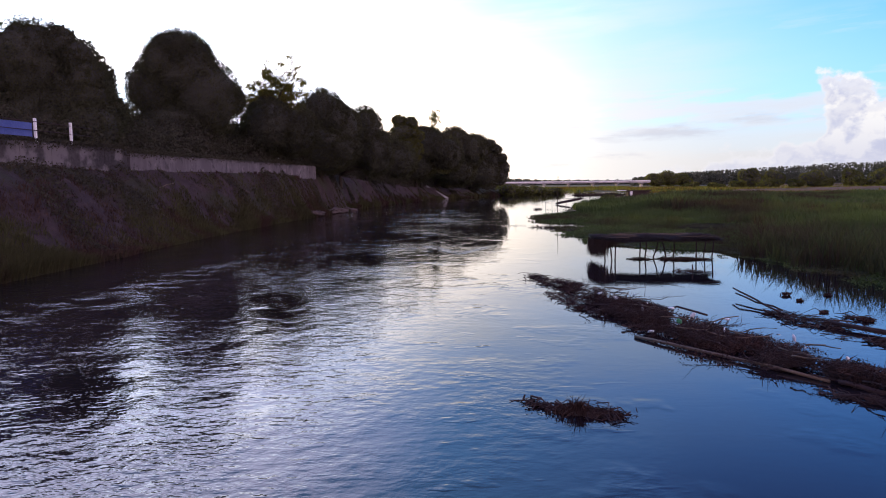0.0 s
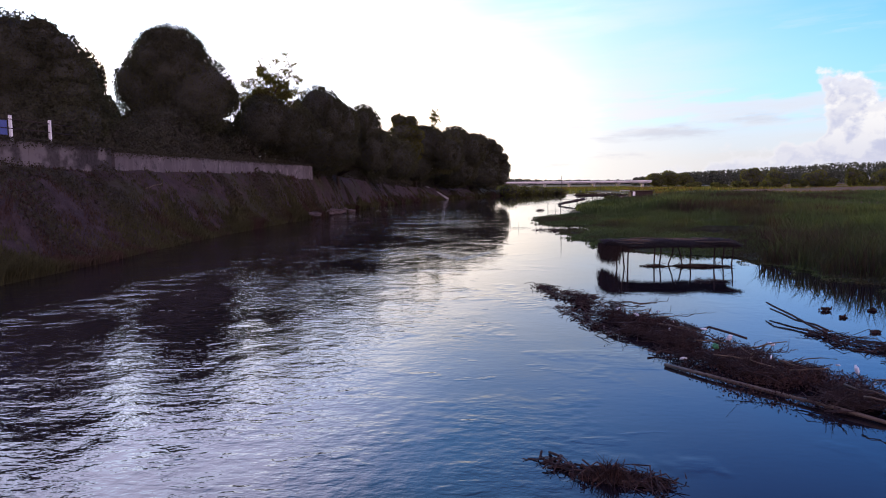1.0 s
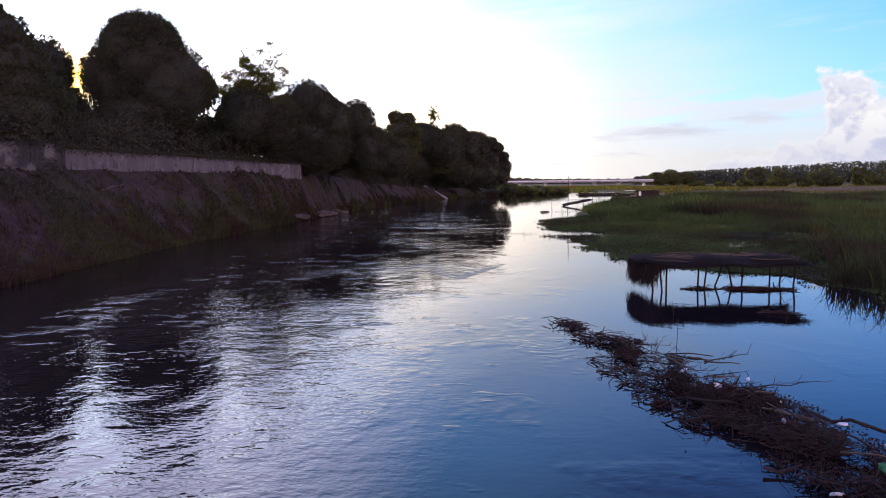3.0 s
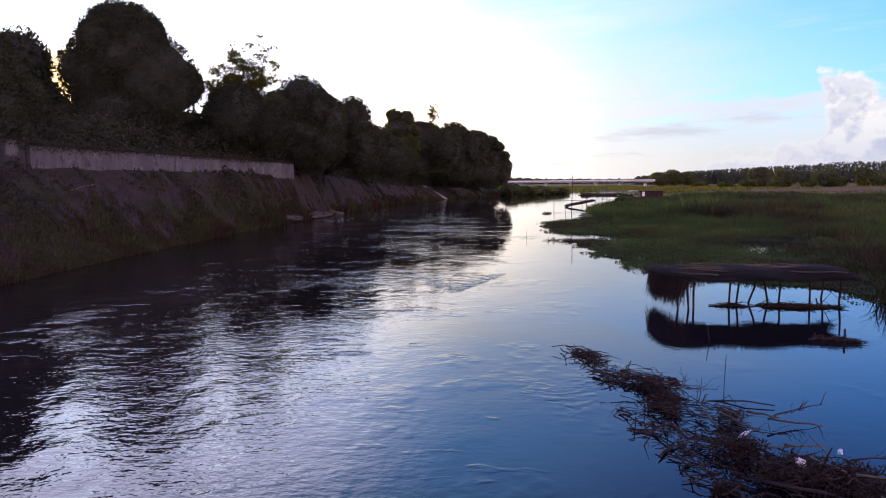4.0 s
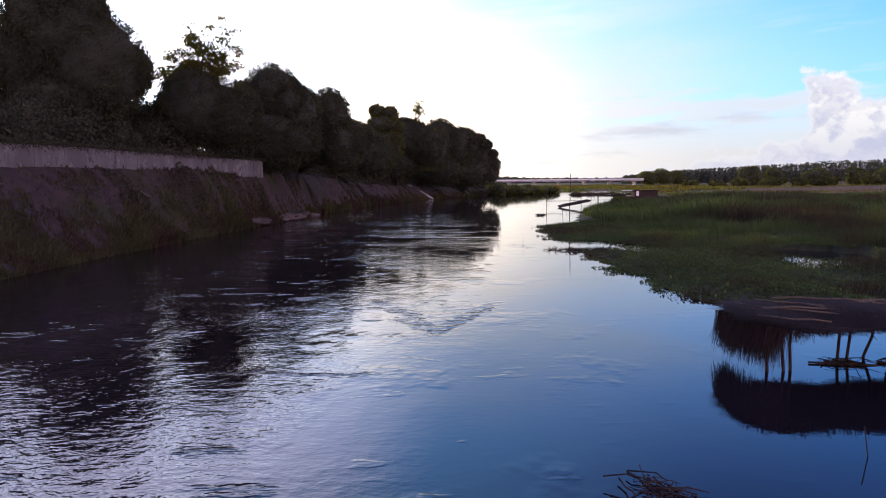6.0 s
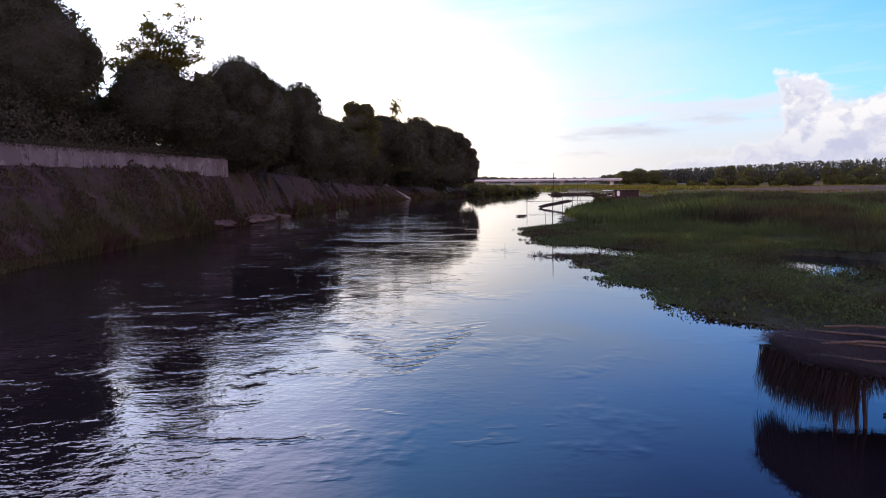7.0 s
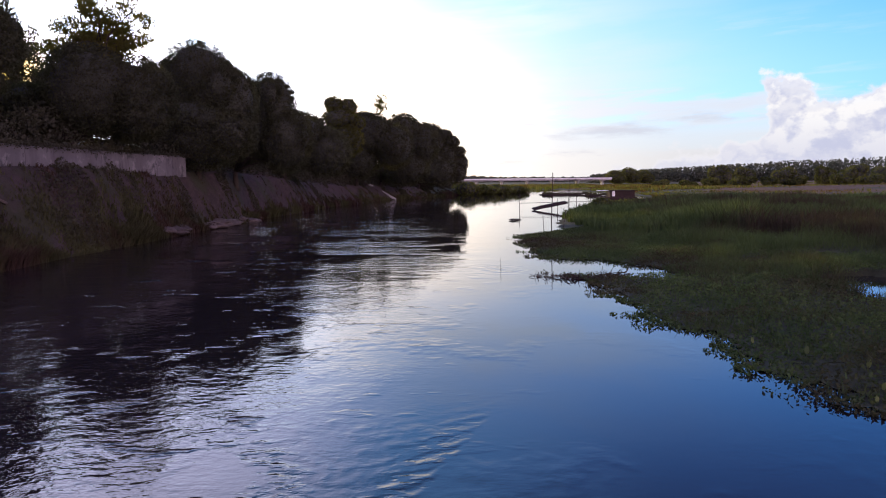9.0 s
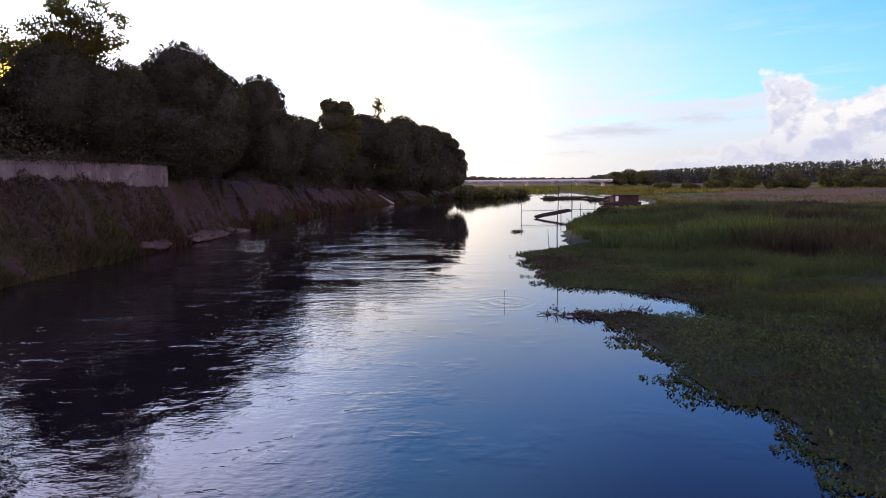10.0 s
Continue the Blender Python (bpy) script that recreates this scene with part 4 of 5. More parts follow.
# ---- thatched shelter standing in the water ----
def build_shelter():
    thing = empty("thatched_shelter", (11.5, 38, 0))
    tagged(thing, "low thatched bamboo shelter standing on poles in the river", "shelter")
    rng = np.random.default_rng(30)
    O = Vector((11.5, 38, 0))
    n = 22000
    y = rng.uniform(36.4, 39.8, n)
    x = 8.5 + 0.9 * np.clip((y - 38.7) / 1.1, 0, 1) + rng.uniform(0, 1, n) * 6.5
    corner = np.clip(1.0 - (x - 8.5) - (y - 36.4), 0, 1)
    x, y = x + corner * 0.5, y + corner * 0.5
    z = 1.14 + 0.10 * np.sin((y - 36.4) / 3.4 * np.pi) + 0.05 * np.sin(x * 2.3) + rng.uniform(-0.05, 0.05, n)
    c = np.stack([x, y, z], 1) - np.array(O)
    d = np.stack([rng.normal(0, 0.8, n), rng.choice([-1, 1], n) * 1.0, rng.normal(0, 0.12, n)], 1)
    d /= np.linalg.norm(d, axis=1)[:, None]
    s = np.cross(d, np.array([0, 0, 1.0])) * 0.007
    L = rng.uniform(0.2, 0.5, n)[:, None]
    v = np.stack([c - d * L - s, c - d * L + s, c + d * L + s, c + d * L - s], 1).reshape(-1, 3)
    roof = part("roof", mesh_arrays("roof", v, [np.arange(4 * n).reshape(n, 4)], M_THATCH), thing, "matted grey-brown dry thatch")
    bm = box_bm(5.9, 2.9, 0.10, 0.03, (0.4, 0.1, 1.12))
    part("matting", mesh_bm("matting", bm, M_THATCH), roof)
    # hanging straw at the end and along the front
    n = 6400
    u = rng.uniform(0, 1, n)
    end = rng.uniform(0, 1, n) < 0.65
    x = np.where(end, 8.55 + rng.normal(0, 0.06, n) + 0.7 * np.clip(0.4 - u, 0, 1) + 0.4 * rng.uniform(0, 1, n) ** 3, 8.9 + u * 6.0)
    y = np.where(end, 36.6 + u * 2.3, 36.45 + rng.normal(0, 0.06, n))
    lock = 0.5 + 0.5 * np.sin(u * 61) * np.sin(u * 23 + 1)
    drop = np.where(end, 0.35 + (0.5 + 0.3 * lock) * rng.uniform(0, 1, n) ** 1.3, rng.uniform(0.05, 0.34, n) * np.clip(1.6 - (x - 8.6) * 0.8, 0.35, 1.6))
    top = np.stack([x, y, np.full(n, 1.17)], 1) - np.array(O)
    foot = top + np.stack([np.where(end, rng.normal(-0.10, 0.09, n), rng.normal(0, 0.05, n)), rng.normal(-0.03, 0.08, n), -drop], 1)
    w = rng.uniform(0, np.pi, n)
    s = np.stack([np.cos(w), np.sin(w), np.zeros(n)], 1) * 0.008
    v = np.stack([top - s, top + s, foot + s * 0.25, foot - s * 0.25], 1).reshape(-1, 3)
    part("straw_fringe", mesh_arrays("straw_fringe", v, [np.arange(4 * n).reshape(n, 4)], M_THATCH), thing, "ragged hanging straw")
    posts = [(8.9, 37.1, 9.15, 37.3), (9.25, 37.2, 9.35, 37.1), (9.6, 37.3, 9.55, 37.2), (11.1, 37.9, 11.1, 37.9), (11.45, 38.1, 11.45, 38.1), (13.1, 38.4, 13.15, 38.6),
             (12.2, 38.2, 11.8, 38.3), (12.3, 38.2, 13.1, 38.4), (14.7, 39.2, 14.7, 39.2), (15.2, 39.2, 15.05, 39.3), (15.25, 38.1, 15.2, 38.1)]
    for a, b, c2, d2 in posts:
        rr = np.random.default_rng(int(a * 100))
        part("post", mesh_tubes("post", [limb(rr, Vector((a, b, 1.15)) - O, Vector((c2, d2, -1.0)) - O, 0.035, 0.04, 0.015)], M_STICK), thing)
    for a, b, c2, d2 in [(8.8, 37.4, 10.2, 36.7), (11.9, 39.6, 14.2, 38.0), (13.6, 39.6, 15.0, 38.4), (9.3, 38.3, 12.4, 38.0), (8.9, 39.1, 10.9, 37.6), (9.7, 39.5, 11.6, 38.2), (10.3, 39.8, 12.8, 39.2), (10.6, 39.0, 11.6, 37.1), (12.6, 39.4, 13.4, 39.2), (13.0, 37.3, 14.8, 37.0), (12.9, 38.6, 14.9, 38.9)]:
        rr = np.random.default_rng(int(a * 77))
        part("roof_pole", mesh_tubes("roof_pole", [limb(rr, Vector((a, b, 1.3)) - O, Vector((c2, d2, 1.27)) - O, 0.03, 0.022, 0.01)], M_BAMBOO), thing, "pale bamboo pole")


build_shelter()


# ---- driftwood ----
def stick(rng, c, w, tilt, L, r):
    d = Vector((math.cos(w) * math.cos(tilt), math.sin(w) * math.cos(tilt), math.sin(tilt)))
    b = Vector((rng.normal(), rng.normal(), rng.normal())) * L * 0.11
    return tube([c - d * L / 2, c + b, c + d * L / 2], [r, r * 0.9, r * 0.4], 4)


def stick_field(rng, n, line, lengths, radius, pile, ragged=0.35, upright=0.0):
    """Crooked sticks strewn along a line of (x, y, half width), with gaps near its edges."""
    line = np.array(line, dtype=float)
    chunks = []
    while len(chunks) < n:
        t = rng.uniform(0, len(line) - 1)
        cx, cy, hw = (float(np.interp(t, range(len(line)), line[:, k])) for k in range(3))
        k = min(int(t), len(line) - 2)
        along = math.atan2(line[k + 1, 1] - line[k, 1], line[k + 1, 0] - line[k, 0])
        if rng.uniform() > hw / 1.3:
            continue
        off = float(rng.normal(0, 0.5))
        px, py = cx - math.sin(along) * off * hw, cy + math.cos(along) * off * hw
        if 1.3 * noise.noise(Vector((px * 0.9, py * 0.9, 3.0))) + 0.5 * noise.noise(Vector((px * 2.6, py * 2.6, 1.0))) + ragged < abs(off) * 0.8 or abs(off) > 1.4:
            continue
        L = rng.uniform(*lengths) * (1.8 if rng.uniform() < 0.06 else 1) * rng.uniform(0.5, 1)
        z = pile * max(0, 1 - off * off) * rng.uniform(0, 1) * min(1, hw) + 0.01
        up = rng.uniform() < upright
        tilt = rng.uniform(0.5, 1.3) if up else rng.normal(0, 0.10)
        r = radius * rng.uniform(0.35, 1.2) * (2.4 if rng.uniform() < 0.05 else 1)
        chunks.append(stick(rng, Vector((px, py, z + (0.1 if up else 0))), -0.9 + rng.normal(0, 0.85), tilt, L * (0.6 if up else 1), r))
    return chunks


rng = np.random.default_rng(40)
RAFT = [(5.2, 27.9, 0.3), (5.7, 25.3, 1.2), (6.2, 22.7, 1.5), (6.9, 20.0, 1.65), (7.7, 17.3, 1.7), (8.7, 14.8, 1.4), (10.0, 12.3, 0.9)]
RAFT_LABEL = "long tangled raft of dark twigs and branches floating on the river"
tagged(new("driftwood_raft", mesh_tubes("driftwood_raft", stick_field(rng, 5200, RAFT, (0.10, 0.85), 0.010, 0.30, 0.0, 0.15), M_STICK, False)), RAFT_LABEL, "driftwood", kind="stuff")
for line, count, label in (
        ([(4.4, 26.3, 0.2), (4.8, 23.8, 0.5), (5.3, 21.4, 0.5)], 130, "spur of thin twigs beside a driftwood raft"),
        ([(4.3, 31.4, 0.25), (4.8, 29.4, 0.6), (5.3, 27.4, 1.0)], 230, "loose trail of twigs at a raft's tip"),
        ([(10.7, 21.6, 0.3), (11.2, 20.4, 0.75), (11.9, 19.2, 0.5)], 240, "loose clump of dark branches in the shallows"),
        ([(11.0, 18.4, 0.2), (12.0, 17.2, 0.5), (13.0, 15.8, 0.4)], 150, "loose clump of dark branches in the shallows"),
        ([(12.7, 21.2, 0.1), (13.2, 20.2, 0.2)], 40, "wisp of floating twigs in the shallows"),
        ([(8.0, 13.1, 0.12), (8.9, 12.2, 0.3), (10.0, 11.2, 0.25)], 150, "drifting patch of twigs and weed on the river"),
        ([(1.75, 12.9, 0.05), (2.5, 12.2, 0.10), (3.0, 12.0, 0.2), (3.6, 11.75, 0.13)], 330, "small drifting snag of twigs and grass"),
        ([(11.2, 32.4, 0.1), (12.4, 32.0, 0.15)], 60, "narrow line of floating twigs near a shelter"),
        ([(10.6, 37.75, 0.1), (12.0, 37.6, 0.32), (13.4, 37.4, 0.26), (14.8, 37.2, 0.12)], 460, "heap of wet twigs caught under a shelter")):
    tagged(new("driftwood_clump", mesh_tubes("driftwood_clump", stick_field(rng, count, line, (0.25, 1.0), 0.014, 0.22, 0.6), M_STICK, False)), label, "driftwood", kind="stuff")


def litter(rng, n, line, pile, size):
    """Sodden leaves and bits of weed matted between the sticks."""
    line = np.array(line, dtype=float)
    t = rng.uniform(0, len(line) - 1, n)
    cx, cy, hw = (np.interp(t, range(len(line)), line[:, k]) for k in range(3))
    off = np.clip(rng.normal(0, 0.45, n), -1.1, 1.1)
    x, y = cx + off * hw * 0.95 + rng.normal(0, 0.1, n), cy + off * hw * 0.3
    keep = 0.8 * rough(x, y, 1.4) + 0.35 * rough(x, y, 4.0) + 0.10 + np.clip((28 - y) / 20, 0, 0.4) > np.abs(off) * 0.9
    keep &= rng.uniform(0, 1, n) < hw / 1.2 + np.where(len(line) < 5, 1, 0)
    x, y, off, hw = x[keep], y[keep], off[keep], hw[keep]
    z = pile * (1 - off * off * 0.8) * np.minimum(1, hw) * rng.uniform(0.1, 0.85, len(x)) + 0.01
    return leaves(rng, np.stack([x, y, z], 1), size, 0, 1.6)


M_LITTER = material("sodden_leaves", leafy((0.016, 0.011, 0.010), (0.062, 0.037, 0.031), 0.9, 0.0, 0.03))
for line, n in ((RAFT, 52000), ([(4.3, 31.4, 0.15), (4.8, 29.4, 0.4), (5.3, 27.4, 0.8)], 900), ([(10.7, 21.6, 0.3), (11.4, 20.0, 0.7), (13.0, 15.8, 0.5)], 1400), ([(2.4, 12.3, 0.06), (3.0, 12.0, 0.18), (3.6, 11.75, 0.14)], 1100)):
    v, q = litter(rng, n, line, 0.34, 0.05)
    tagged(new("leaf_litter", mesh_arrays("leaf_litter", v, [q], M_LITTER)), "sodden brown leaves matted between drifting sticks", "leaf litter", kind="stuff")


def build_tuft():
    """Dead grass caught on the small snag."""
    rr = np.random.default_rng(77)
    n = 260
    base = np.stack([rr.normal(2.95, 0.28, n), rr.normal(11.95, 0.07, n), np.full(n, 0.02)], 1)
    v, q, t = blades(rr, base, 0.10 + 0.26 * np.exp(-((base[:, 0] - 2.85) / 0.16) ** 2) * rr.uniform(0.5, 1, n), 0.02, 0.5)
    tagged(new("grass_tuft", mesh_arrays("grass_tuft", v, [q, t], M_LITTER)), "tuft of dead brown grass on a drifting snag", "grass", kind="stuff")


build_tuft()


def log(name, a, b, r0, r1, mat, label, seed, bend=0.012, group=""):
    rr = np.random.default_rng(seed)
    me = mesh_tubes(name, [limb(rr, (0, 0, 0), Vector(b) - Vector(a), r0, r1, bend)], mat)
    ob = new(name, me)
    ob.location = a
    return tagged(ob, label, "log", group)


log("bamboo_pole", (5.6, 18.2, 0.04), (8.5, 13.75, 0.04), 0.045, 0.035, M_BAMBOO, "long pale bamboo pole floating beside the driftwood", 1)
log("log", (11.0, 24.9, 0.32), (11.0, 21.2, 0.1), 0.028, 0.036, M_STICK, "dark straight pole lying over the driftwood", 2)
log("log", (10.9, 24.4, 0.2), (11.2, 21.5, 0.1), 0.028, 0.032, M_STICK, "dark straight pole lying over the driftwood", 3)
log("log", (10.3, 37.8, 0.03), (14.3, 37.2, 0.04), 0.025, 0.045, M_BARK, "dark half-sunk log under a thatched shelter", 4)
log("log", (11.6, 19.4, 0.12), (13.3, 16.4, 0.06), 0.06, 0.10, M_STICK, "thick dark trunk half sunk in the shallows", 5)
log("log", (8.6, 13.6, 0.08), (9.2, 12.9, 0.02), 0.05, 0.06, M_STICK, "short dark stump end at a bamboo pole", 6)
for i in range(20):
    # loose branches that trail from the raft's tip
    rr = np.random.default_rng(300 + i)
    y = 31.6 - 5.4 * (i + rr.uniform(0, 1)) / 20
    x = float(np.interp(y, [26, 29, 31.6], [5.6, 4.95, 4.25])) + rr.normal(0, 0.42) * float(np.interp(y, [26, 30, 31.6], [1.6, 1.3, 0.5]))
    w, L, r = -1.05 + rr.normal(0, 0.3), rr.uniform(0.3, 1.1), rr.uniform(0.006, 0.016)
    z = rr.uniform(0.02, 0.09)
    log("log", (x, y, z), (x + math.cos(w) * L, y + math.sin(w) * L, z + rr.normal(0, 0.06)), r, r * 0.6, M_STICK, "dark broken branch adrift at a raft's tip", 310 + i, 0.05, "branches at the raft's tip")
for i in range(26):
    # pale barkless sticks on the heap
    rr = np.random.default_rng(350 + i)
    y = rr.uniform(14, 26)
    x = float(np.interp(y, [12, 15, 18.2, 21.8, 25.4], [10, 8.6, 7.35, 6.6, 5.8])) + rr.normal(0, 0.55)
    w, L = -0.9 + rr.normal(0, 0.5), rr.uniform(0.4, 1.2)
    log("log", (x, y, 0.36), (x + math.cos(w) * L, y + math.sin(w) * L, 0.36 + rr.normal(0, 0.1)), rr.uniform(0.012, 0.028), 0.01, M_BAMBOO, "pale barkless stick on the driftwood", 360 + i, 0.02, "pale sticks on the raft")
log("log", (5.6, 27.1, 0.05), (7.4, 26.4, 0.05), 0.025, 0.012, M_STICK, "crooked dark branch reaching out of driftwood", 7, 0.04)
log("log", (7.2, 21.6, 0.3), (8.0, 19.4, 0.38), 0.035, 0.03, M_STICK, "dark branch lying along the driftwood", 8, 0.04)
log("log", (5.2, 23.1, 0.1), (6.3, 21.7, 0.3), 0.03, 0.025, M_STICK, "short dark branch on the driftwood", 9, 0.03)


def make_branch(seed):
    """A bare forked branch about 1.6 m long, lying along x, with its twigs."""
    rr = np.random.default_rng(seed)
    ob = new("branch", mesh_tubes("branch", [limb(rr, (0, 0, 0), (1.6, 0, 0.12), 0.021, 0.006, 0.04)], M_STICK))
    for k in range(6):
        u = rr.uniform(0.25, 1)
        part("twig", mesh_tubes("twig", [limb(rr, (1.6 * u, 0, 0.12 * u), (1.6 * u + rr.uniform(0.1, 0.5), rr.normal(0, 0.25), 0.1 + abs(rr.normal(0, 0.18))), 0.009, 0.003, 0.06)], M_STICK), ob)
    return tagged(ob, "bare dark forked branch in a driftwood raft", "branch", "branches of the raft")


LINE = np.array(RAFT)
BRANCHES = [make_branch(k) for k in range(4)]
for i in range(34):
    rr = np.random.default_rng(100 + i)
    t = (i + rr.uniform(0, 1)) / 34 * (len(RAFT) - 1)
    cx, cy, hw = (float(np.interp(t, range(len(RAFT)), LINE[:, k])) for k in range(3))
    size = rr.uniform(0.45, 0.95)
    m = pose(cx + rr.normal(0, 0.45) * hw, cy + rr.normal(0, 0.3), 0.08 + 0.2 * rr.uniform(), rr.uniform(-20, 20), rr.uniform(-10, 4), -35 + 180 * rr.integers(0, 2) + rr.normal(0, 38)) @ Matrix.Scale(size, 4)
    if i < 4:
        BRANCHES[i].matrix_basis = m
    else:
        copy_thing(BRANCHES[i % 4], m).scale = (size, size, size)


def crumpled(seed, sx, sy, sz, mat):
    bm = bmesh.new()
    bmesh.ops.create_icosphere(bm, subdivisions=3, radius=1)
    for v in bm.verts:
        v.co *= 1 + 0.6 * noise.noise(v.co * 1.8 + Vector((seed, 0, 0))) + 0.35 * noise.noise(v.co * 5 + Vector((0, seed, 0)))
        v.co = Vector((v.co.x * sx, v.co.y * sy, v.co.z * sz))
    return mesh_bm("plastic_bag", bm, mat, True)


M_GREENPLASTIC = material("green_plastic", earthy((0.03, 0.12, 0.05), (0.06, 0.20, 0.08), 3.0, 0.35, 0.1, 0.01))
for i, (x, y, z, mat, label) in enumerate([
        (7.3, 20.4, 0.42, M_PLASTIC, "crumpled pale plastic bag caught in driftwood"), (8.3, 18.7, 0.4, M_PLASTIC, "crumpled pale plastic bag caught in driftwood"),
        (8.9, 16.9, 0.35, M_PLASTIC, "crumpled pale plastic bag caught in driftwood"), (6.1, 18.4, 0.14, M_PLASTIC, "crumpled pale plastic bag beside a bamboo pole"),
        (5.9, 24.3, 0.25, M_PLASTIC, "scrap of pale plastic among dark twigs"), (6.9, 23.2, 0.38, M_PLASTIC, "scrap of pale plastic among dark twigs"),
        (7.0, 18.8, 0.34, M_GREENPLASTIC, "scrap of dull green plastic among dark twigs"),
        *[(6.2 + 0.42 * k + 0.5 * math.sin(k * 2.3), 23.0 - 1.05 * k, 0.30, M_PLASTIC, "small pale scrap of plastic among dark twigs") for k in range(9)]]):
    k = (0.75 if i < 7 else 0.5) + 0.3 * math.sin(i * 2.1)
    ob = new("plastic_bag", crumpled(i, 0.12 * k, 0.08 * k, 0.03 * k, mat))
    ob.matrix_basis = pose(x, y, z, 8 * i, 5 * i, 50 * i)
    tagged(ob, label, "litter")


for line, count, label in (([(14.4, 113, 0.3), (15.6, 114, 0.3)], 60, "small heap of dark twigs stranded in the river"),
                           ([(11.9, 88, 0.2), (13.0, 87, 0.2)], 40, "few thin twigs standing at the edge of plants"),
                           ([(8.4, 66.6, 0.2), (10.5, 65.4, 0.3), (13.0, 66.8, 0.3)], 150, "tangle of thin stalks in a narrow channel")):
    tagged(new("driftwood_clump", mesh_tubes("driftwood_clump", stick_field(rng, count, line, (0.4, 1.3), 0.022, 0.3, 0.6, 0.35), M_STICK, False)), label, "driftwood", kind="stuff")


def make_clod(seed, r):
    rr = np.random.default_rng(seed)
    v, q = leaves(rr, lobe_points(rr, 200, (0, 0, 0), (r * 1.3, r * 0.7, r * 0.35), True), r * 0.7, 0.0, 2.6)
    return mesh_arrays("weed_clod", v, [q], M_LITTER)


for i, (x, y, r) in enumerate([(13.0, 25.0, 0.17), (12.9, 23.8, 0.13), (14.5, 24.9, 0.13), (4.9, 22.6, 0.16), (13.1, 20.1, 0.16), (12.6, 21.6, 0.13)]):
    ob = new("weed_clod", make_clod(i, r))
    ob.location = (x, y, r * 0.3)
    tagged(ob, "dark lump of rotting weed floating in the shallows", "weed", "floating clods")
    ob["kind"] = "stuff"


def pole(x, y, h, r, label, lean=(0, 0), seed=0):
    rr = np.random.default_rng(seed)
    z0 = min(float(ground_height(x, y)), 0) - 0.2
    ob = new("pole", mesh_tubes("pole", [limb(rr, (0, 0, z0), (lean[0], lean[1], h), r, r * 0.6, 0.006)], M_STICK))
    ob.location = (x, y, 0)
    return tagged(ob, label, "pole")


pole(15.3, 95.2, 5.3, 0.05, "tall thin bamboo pole standing at the edge of reeds", (0.05, 0), 1)
pole(7.1, 69.6, 0.6, 0.014, "thin stick standing in the open river", (0.03, 0), 2)
pole(16.2, 94.6, 2.0, 0.03, "short stick standing at the edge of reeds", (0.2, 0), 3)
pole(14.7, 95.6, 1.5, 0.03, "short stick standing at the edge of reeds", (-0.15, 0), 4)
pole(12.0, 32.1, 0.35, 0.05, "stump of a post in the shallows", (0, 0), 5)
pole(8.35, 31.9, 0.5, 0.015, "bent thin twig sticking out of the water", (-0.2, 0.2), 6)
pole(6.8, 27.5, 0.8, 0.012, "thin twig standing out of the driftwood", (0.05, 0), 7)


def build_bamboo_raft():
    """A slanting fishing raft of bamboo with its mooring poles."""
    O = Vector((24.3, 140, 0))
    thing = empty("bamboo_raft", O)
    tagged(thing, "slanting dark bamboo fishing raft moored between poles", "raft")
    rr = np.random.default_rng(60)
    for k in range(9):
        w = 0.28 * k - 1.1
        part("slat", mesh_tubes("slat", [limb(rr, (-2.4, w, 0.05 + 0.02 * k), (2.8, w, 1.05 + 0.03 * k), 0.09, 0.07, 0.008)], M_STICK), thing)
    for u in (-1.6, 0.6, 2.8):
        z = 0.24 + (u + 2.4) / 6 * 1.15
        part("crosspiece", mesh_tubes("crosspiece", [limb(rr, (u, -1.3, z), (u, 1.4, z), 0.07, 0.07, 0.01)], M_STICK), thing)
    for x, y, h in ((-4.5, 0, 2.6), (1.2, -1.2, 1.8), (3.4, 1.0, 3.2), (6.8, 0.6, 3.4), (4.2, -1, 2.2)):
        part("mooring_pole", mesh_tubes("mooring_pole", [limb(rr, (x, y, -1.2), (x, y, h), 0.05, 0.04, 0.006)], M_STICK), thing)
    part("rail", mesh_tubes("rail", [limb(rr, (-4.6, 0, 1.1), (6.9, 0.6, 1.2), 0.035, 0.035, 0.004)], M_STICK), thing)


build_bamboo_raft()


def build_raft_hut():
    O = Vector((53, 198, 0))
    thing = empty("raft_hut", O)
    tagged(thing, "small dark floating hut with a low roof and pale front", "hut")
    part("float", mesh_bm("float", box_bm(9, 4, 0.5, 0.08, (0, 0, 0.15)), M_STICK), thing)
    part("wall", mesh_bm("wall", box_bm(6, 3, 1.5, 0.03, (1, 0, 1.15)), M_STICK), thing)
    part("roof", mesh_bm("roof", box_bm(7, 3.8, 0.16, 0.04, (1, 0, 1.98)), M_THATCH), thing)
    part("front_panel", mesh_bm("front_panel", box_bm(0.7, 0.06, 1.2, 0.02, (-1.2, -1.56, 1.2)), M_PAINT), thing, "pale panel")
    part("awning", mesh_bm("awning", box_bm(2.6, 3.4, 0.1, 0.03, (-3.2, 0, 2.0)), M_PLASTIC), thing, "pale sheet awning")
    for x in (-4.3, -2.6):
        part("awning_post", mesh_bm("awning_post", box_bm(0.1, 0.1, 1.7, 0.01, (x, -1.5, 1.2)), M_STICK), thing)


build_raft_hut()


